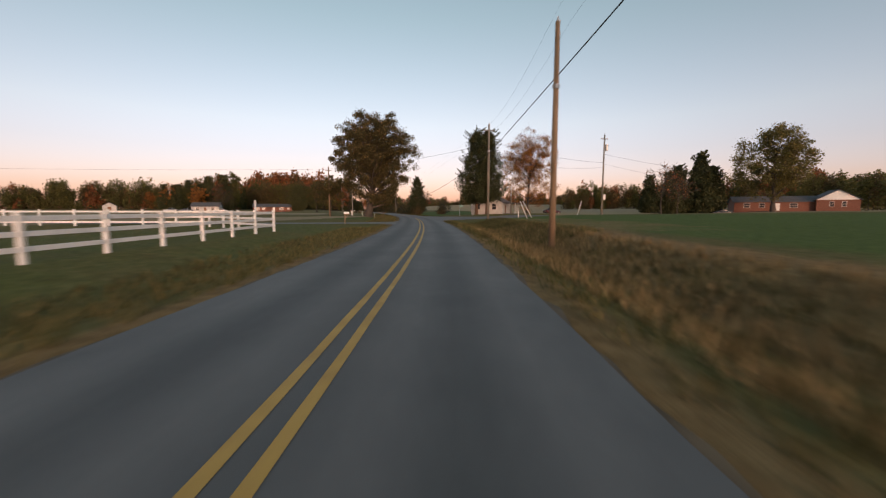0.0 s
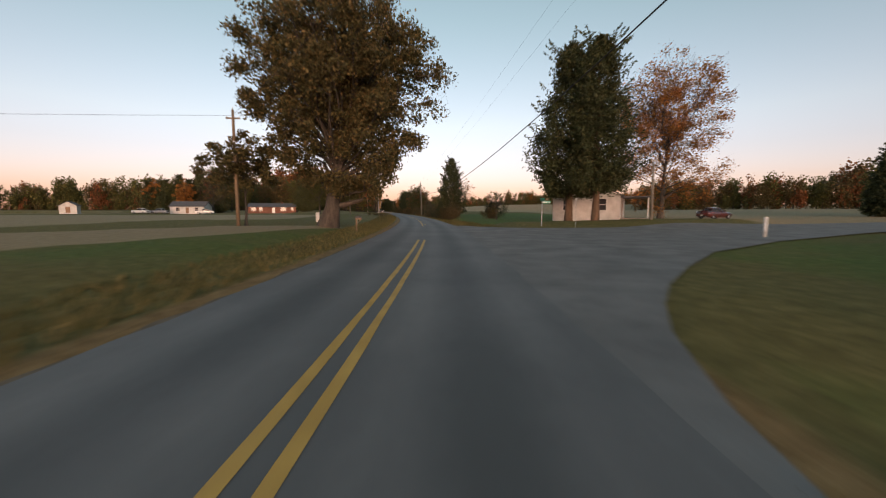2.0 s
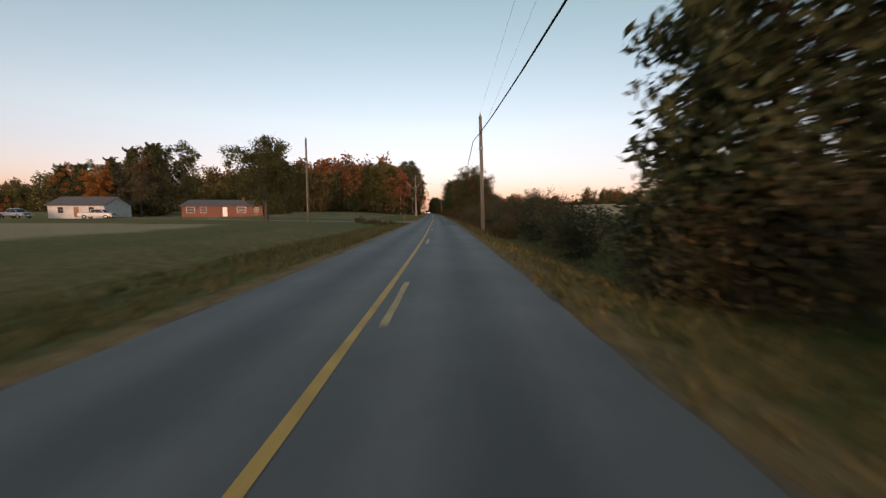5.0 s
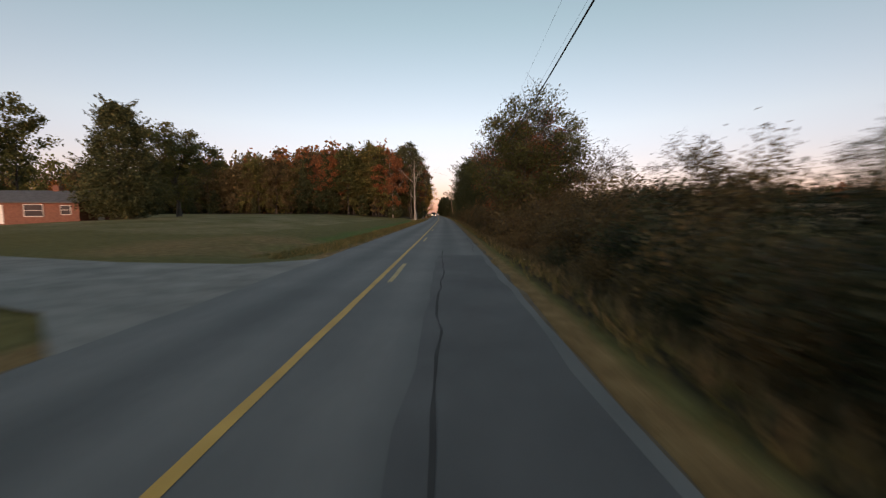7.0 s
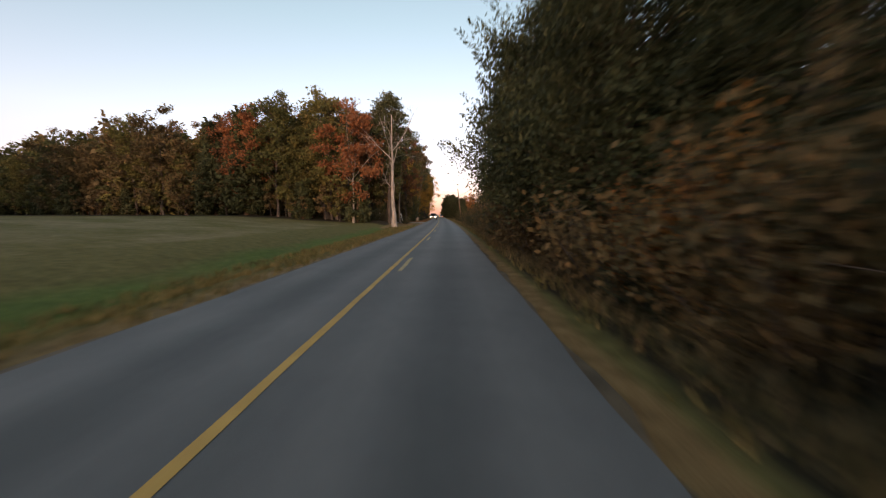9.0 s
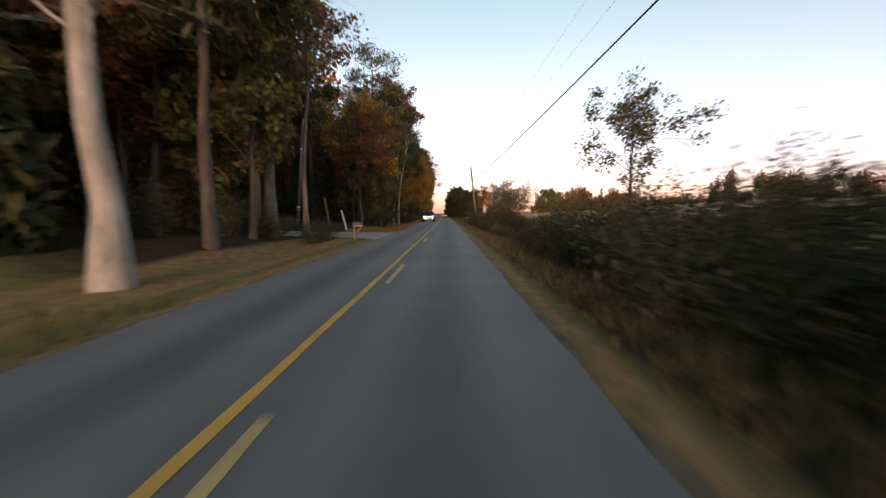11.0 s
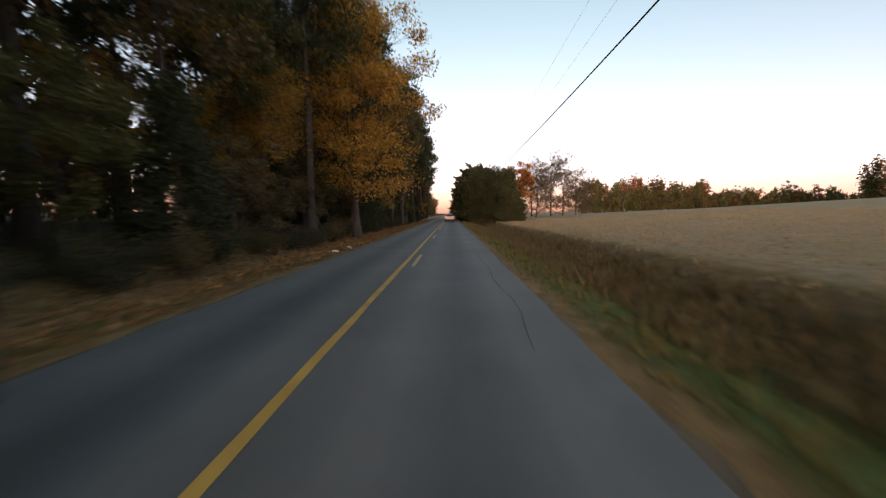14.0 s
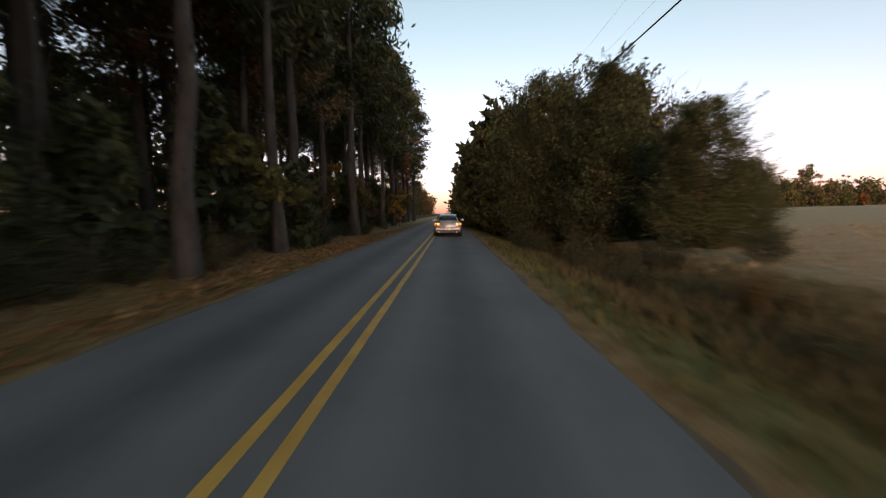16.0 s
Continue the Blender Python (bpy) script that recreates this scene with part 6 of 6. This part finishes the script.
def ring(y, w, z0, z1, tuck=0.88, top=0.86, crown=0.04):
    """One cross-section of a car body: half-width w, from z0 up to z1."""
    h = z1 - z0
    half = [(0.0, z0), (w * tuck, z0), (w * 0.97, z0 + 0.18 * h), (w, z0 + 0.5 * h), (w * 0.985, z0 + 0.78 * h), (w * top, z1 - 0.02), (w * 0.5, z1 + crown * 0.7), (0.0, z1 + crown)]
    return [(x, y, z) for x, z in half] + [(-x, y, z) for x, z in half[-2:0:-1]]


def wheel(parent, x, y, r, width=0.22):
    o = part("wheel", bm_cyl(r * 0.3, r * 0.3, -width / 2 * 0.6, width / 2 * 0.6, 12, pose(0, 0, 0, 0, 90, 0)), M_STEEL, parent, smooth=True)
    o.location = (x, y, r)
    bm = bmesh.new()
    prof = [(0.64 * r, -width / 2), (0.92 * r, -width / 2), (r, -width / 2 + 0.04), (r, width / 2 - 0.04), (0.92 * r, width / 2), (0.64 * r, width / 2)]
    rings = [[bm.verts.new((u, math.cos(a) * q, math.sin(a) * q)) for q, u in prof] for a in [k * math.pi / 14 for k in range(28)]]
    for k in range(28):
        a, b = rings[k], rings[(k + 1) % 28]
        for i in range(6):
            bm.faces.new((a[i], a[(i + 1) % 6], b[(i + 1) % 6], b[i]))
    part("tyre", bm, M_RUBBER, o, smooth=True)
    bm = bmesh.new()
    for k in range(5):
        box(bm, -0.03, 0.03, -0.05, 0.05, 0.0, r * 0.66, 0.01, pose(0.06 if x > 0 else -0.06, 0, 0, k * 72, 0, 0))
    cyl(bm, r * 0.16, r * 0.16, -0.05, 0.05, 10, pose(0.07 if x > 0 else -0.07, 0, 0, 0, 90, 0))
    part("rim", bm, M_STEEL, o)
    return o


def car(s, d, label, paint, turn=0.0, coupe=True, lit=False, length=4.65, width=1.82, height=1.39, category="car", group=""):
    """A car whose tail lies at local y = 0, nose ahead."""
    e = thing("car", s, d, label, category, group, turn, z=max(0.0, ground_z(s, d)))
    w, L, H = width / 2, length, height
    belt = H * 0.66
    body = loft([ring(0.0, w * 0.86, 0.42, belt * 0.98), ring(0.08, w * 0.93, 0.3, belt * 1.03), ring(0.5, w * 0.985, 0.22, belt * 1.06), ring(1.3, w, 0.2, belt * 1.02), ring(2.4, w * 0.99, 0.2, belt), ring(3.3, w * 0.985, 0.2, belt * 0.98),
                 ring(4.1, w * 0.96, 0.22, belt * 0.86), ring(L - 0.12, w * 0.85, 0.26, belt * 0.72), ring(L, w * 0.72, 0.34, belt * 0.6)])
    b = part("body", body, paint, e, smooth=True)
    gh = loft([ring(0.62, w * 0.66, belt - 0.06, belt + 0.04, 1.0, 0.9, 0.0), ring(1.35, w * 0.78, belt - 0.06, H - 0.06, 1.05, 0.7, 0.03), ring(2.0, w * 0.8, belt - 0.06, H - 0.02, 1.06, 0.7, 0.03),
               ring(2.5, w * 0.8, belt - 0.06, H - 0.05, 1.06, 0.7, 0.03), ring(3.45, w * 0.72, belt - 0.08, belt + 0.02, 1.0, 0.9, 0.0)])
    part("window_glass", gh, M_GLASS_DARK, e, "dark tinted glass", smooth=True)
    rf = loft([ring(1.22, w * 0.56, H - 0.12, H - 0.085, 1, 0.95, 0.02), ring(1.45, w * 0.6, H - 0.06, H - 0.012, 1, 0.95, 0.03), ring(2.0, w * 0.61, H - 0.03, H + 0.012, 1, 0.95, 0.03), ring(2.5, w * 0.6, H - 0.06, H - 0.015, 1, 0.95, 0.03)])
    part("roof", rf, paint, e, smooth=True)
    for sx in (-1, 1):
        part("pillar", loft([[(sx * w * 0.7, 0.6, belt), (sx * w * 0.78, 0.6, belt), (sx * w * 0.78, 0.8, belt), (sx * w * 0.7, 0.8, belt)],
                             [(sx * w * 0.52, 1.3, H - 0.06), (sx * w * 0.585, 1.3, H - 0.08), (sx * w * 0.6, 1.55, H - 0.07), (sx * w * 0.54, 1.55, H - 0.04)]]), paint, e)
        for y in (0.95, 3.75):
            wheel(e, sx * (w - 0.12), y, 0.335)
        part("mirror", bm_box(sx * w * 0.98 - 0.0, sx * (w + 0.19), 2.75, 2.88, belt + 0.02, belt + 0.17, 0.03) if sx > 0 else bm_box(-(w + 0.19), -w * 0.98, 2.75, 2.88, belt + 0.02, belt + 0.17, 0.03), paint, e)
        lamp = part("tail_lamp", loft([[(sx * w * 0.5, 0.0, belt * 0.78), (sx * w * 0.9, 0.06, belt * 0.74), (sx * w * 0.97, 0.22, belt * 0.92), (sx * w * 0.62, 0.02, belt * 0.95)],
                                       [(sx * w * 0.5, -0.03, belt * 0.78), (sx * w * 0.91, 0.02, belt * 0.74), (sx * w * 0.99, 0.2, belt * 0.92), (sx * w * 0.62, -0.03, belt * 0.95)]]), M_TAIL if lit else M_MAROON, e)
        if lit:
            for u in (0.66, 0.82):
                part("lamp_ring", bm_cyl(0.062, 0.056, -0.012, 0.012, 14, pose(sx * w * u, -0.035 + 0.05 * (u > 0.7), belt * 0.86, 90, 0, 0)), M_TAILRING, lamp)
        part("exhaust", bm_cyl(0.045, 0.045, -0.08, 0.1, 10, pose(sx * w * 0.62, 0.0, 0.3, 90, 0, 0)), M_STEEL, e)
        part("headlamp", bm_box(sx * w * 0.62 - 0.15, sx * w * 0.62 + 0.15, L - 0.22, L - 0.06, belt * 0.6, belt * 0.75, 0.04), M_CHROME, e)
    part("bumper", bm_box(-w * 0.88, w * 0.88, -0.035, 0.3, 0.4, 0.56, 0.04), paint, e)
    part("diffuser", bm_box(-w * 0.8, w * 0.8, -0.02, 0.25, 0.24, 0.39, 0.03), M_BLACK, e, "black lower valance")
    pl = part("number_plate", bm_box(-0.16, 0.16, -0.052, -0.036, 0.42, 0.56, 0.003), M_SIGNWHITE, e)
    part("plate_bar", bm_box(-0.11, 0.11, -0.056, -0.053, 0.46, 0.51), M_BLACK, pl)
    part("spoiler", bm_box(-w * 0.72, w * 0.72, 0.0, 0.22, belt * 1.07, belt * 1.1, 0.01), paint, e)
    return e


def pickup(s, d, label, paint, turn=0.0, lit=False, group=""):
    """A pickup truck, nose at local y = 0 facing backwards along the road (towards -y)."""
    e = thing("pickup_truck", s, d, label, "pickup truck", group, turn, z=max(0.0, ground_z(s, d)))
    w = 0.99
    part("body", loft([ring(0.0, w * 0.9, 0.5, 1.02), ring(0.12, w * 0.98, 0.45, 1.12), ring(1.2, w, 0.45, 1.2), ring(2.6, w, 0.45, 1.2), ring(3.6, w, 0.45, 1.2), ring(5.7, w, 0.45, 1.2), ring(5.78, w * 0.98, 0.5, 1.18)]), paint, e, smooth=True)
    part("cab", loft([ring(1.15, w * 0.86, 1.15, 1.2, 1, 0.9), ring(1.95, w * 0.84, 1.12, 1.82, 1.05, 0.78), ring(2.4, w * 0.84, 1.12, 1.87, 1.05, 0.78), ring(3.45, w * 0.84, 1.12, 1.84, 1.05, 0.78), ring(3.7, w * 0.84, 1.15, 1.25, 1, 0.9)]), M_GLASS_DARK, e, "dark cab glass", smooth=True)
    part("roof", loft([ring(1.8, w * 0.63, 1.76, 1.8, 1, 0.95), ring(2.3, w * 0.66, 1.84, 1.9, 1, 0.95), ring(3.5, w * 0.64, 1.8, 1.86, 1, 0.95)]), paint, e, smooth=True)
    part("load_bed", bm_box(-w * 0.9, w * 0.9, 3.75, 5.65, 1.205, 1.24, 0.01), M_BLACK, e)
    for sx in (-1, 1):
        for y0, z0, y1, z1 in ((1.2, 1.2, 1.95, 1.84), (2.75, 1.2, 2.75, 1.86), (3.65, 1.2, 3.45, 1.84)):
            part("pillar", loft([[(sx * w * 0.86, y0 - 0.05, z0), (sx * w * 0.9, y0 - 0.05, z0), (sx * w * 0.9, y0 + 0.06, z0), (sx * w * 0.86, y0 + 0.06, z0)],
                                 [(sx * w * 0.63, y1 - 0.05, z1), (sx * w * 0.68, y1 - 0.05, z1), (sx * w * 0.68, y1 + 0.06, z1), (sx * w * 0.63, y1 + 0.06, z1)]]), paint, e)
        for y in (0.95, 4.65):
            wheel(e, sx * (w - 0.1), y, 0.4, 0.27)
        part("mirror", bm_box(min(sx * w * 0.95, sx * (w + 0.25)), max(sx * w * 0.95, sx * (w + 0.25)), 1.75, 1.87, 1.22, 1.46, 0.03), M_BLACK, e)
        part("headlamp", bm_box(sx * w * 0.7 - 0.14, sx * w * 0.7 + 0.14, -0.04, 0.14, 0.9, 1.03, 0.03), M_HEADLAMP if lit else M_CHROME, e)
        part("marker_lamp", bm_box(sx * w * 0.7 - 0.14, sx * w * 0.7 + 0.14, -0.03, 0.14, 0.79, 0.87, 0.02), M_MARKER if lit else M_CHROME, e)
    g = part("grille", bm_box(-w * 0.48, w * 0.48, -0.04, 0.1, 0.72, 1.06, 0.03), M_BLACK, e, "black slatted grille")
    for z in (0.78, 0.86, 0.94):
        part("grille_slot", bm_box(-w * 0.42, w * 0.42, -0.052, -0.035, z, z + 0.02), M_CHROME, g)
    bp_ = part("bumper", bm_box(-w * 0.97, w * 0.97, -0.12, 0.12, 0.42, 0.66, 0.05), paint, e)
    part("bumper_strip", bm_box(-w * 0.95, w * 0.95, -0.128, -0.1, 0.6, 0.65, 0.01), M_CHROME, bp_)
    for sx in (-1, 1):
        part("fog_lamp", bm_box(sx * w * 0.7 - 0.09, sx * w * 0.7 + 0.09, -0.13, -0.1, 0.47, 0.54, 0.015), M_CHROME, bp_)
    part("number_plate", bm_box(-0.15, 0.15, -0.135, -0.122, 0.5, 0.62, 0.003), M_SIGNWHITE, e)
    part("bonnet", loft([ring(0.1, w * 0.84, 1.1, 1.13, 1, 0.95, 0.03), ring(1.15, w * 0.86, 1.19, 1.23, 1, 0.95, 0.04)]), paint, e, smooth=True)
    return e


car(376 + 24.5, -0.17, "silver coupe with glowing tail lamps on the road", M_SILVER, lit=True, group="cars on the road")
car(376 + 48, -0.1, "dark car farther along the road", M_DARKPAINT, lit=True, group="cars on the road", height=1.55)
pickup(324.8, -2.95, "dark pickup truck with lit headlamps in the opposite lane", M_DARKPAINT, lit=True)
car(94.0, 35.0, "dark maroon car parked on the lawn", M_MAROON, turn=-75, height=1.45)
pickup(192, -84, "white pickup truck parked at the farmhouse", M_WHITEPAINT, turn=70, group="parked vehicles")
pickup(194, -79, "silver pickup truck parked at the farmhouse", M_SILVER, turn=80, group="parked vehicles")
pickup(198, -66, "white pickup truck parked by the brick house", M_WHITEPAINT, turn=100, group="parked vehicles")
car(93, 90.5, "dark car parked under the cedars", M_DARKPAINT, turn=60, height=1.5, group="parked vehicles")
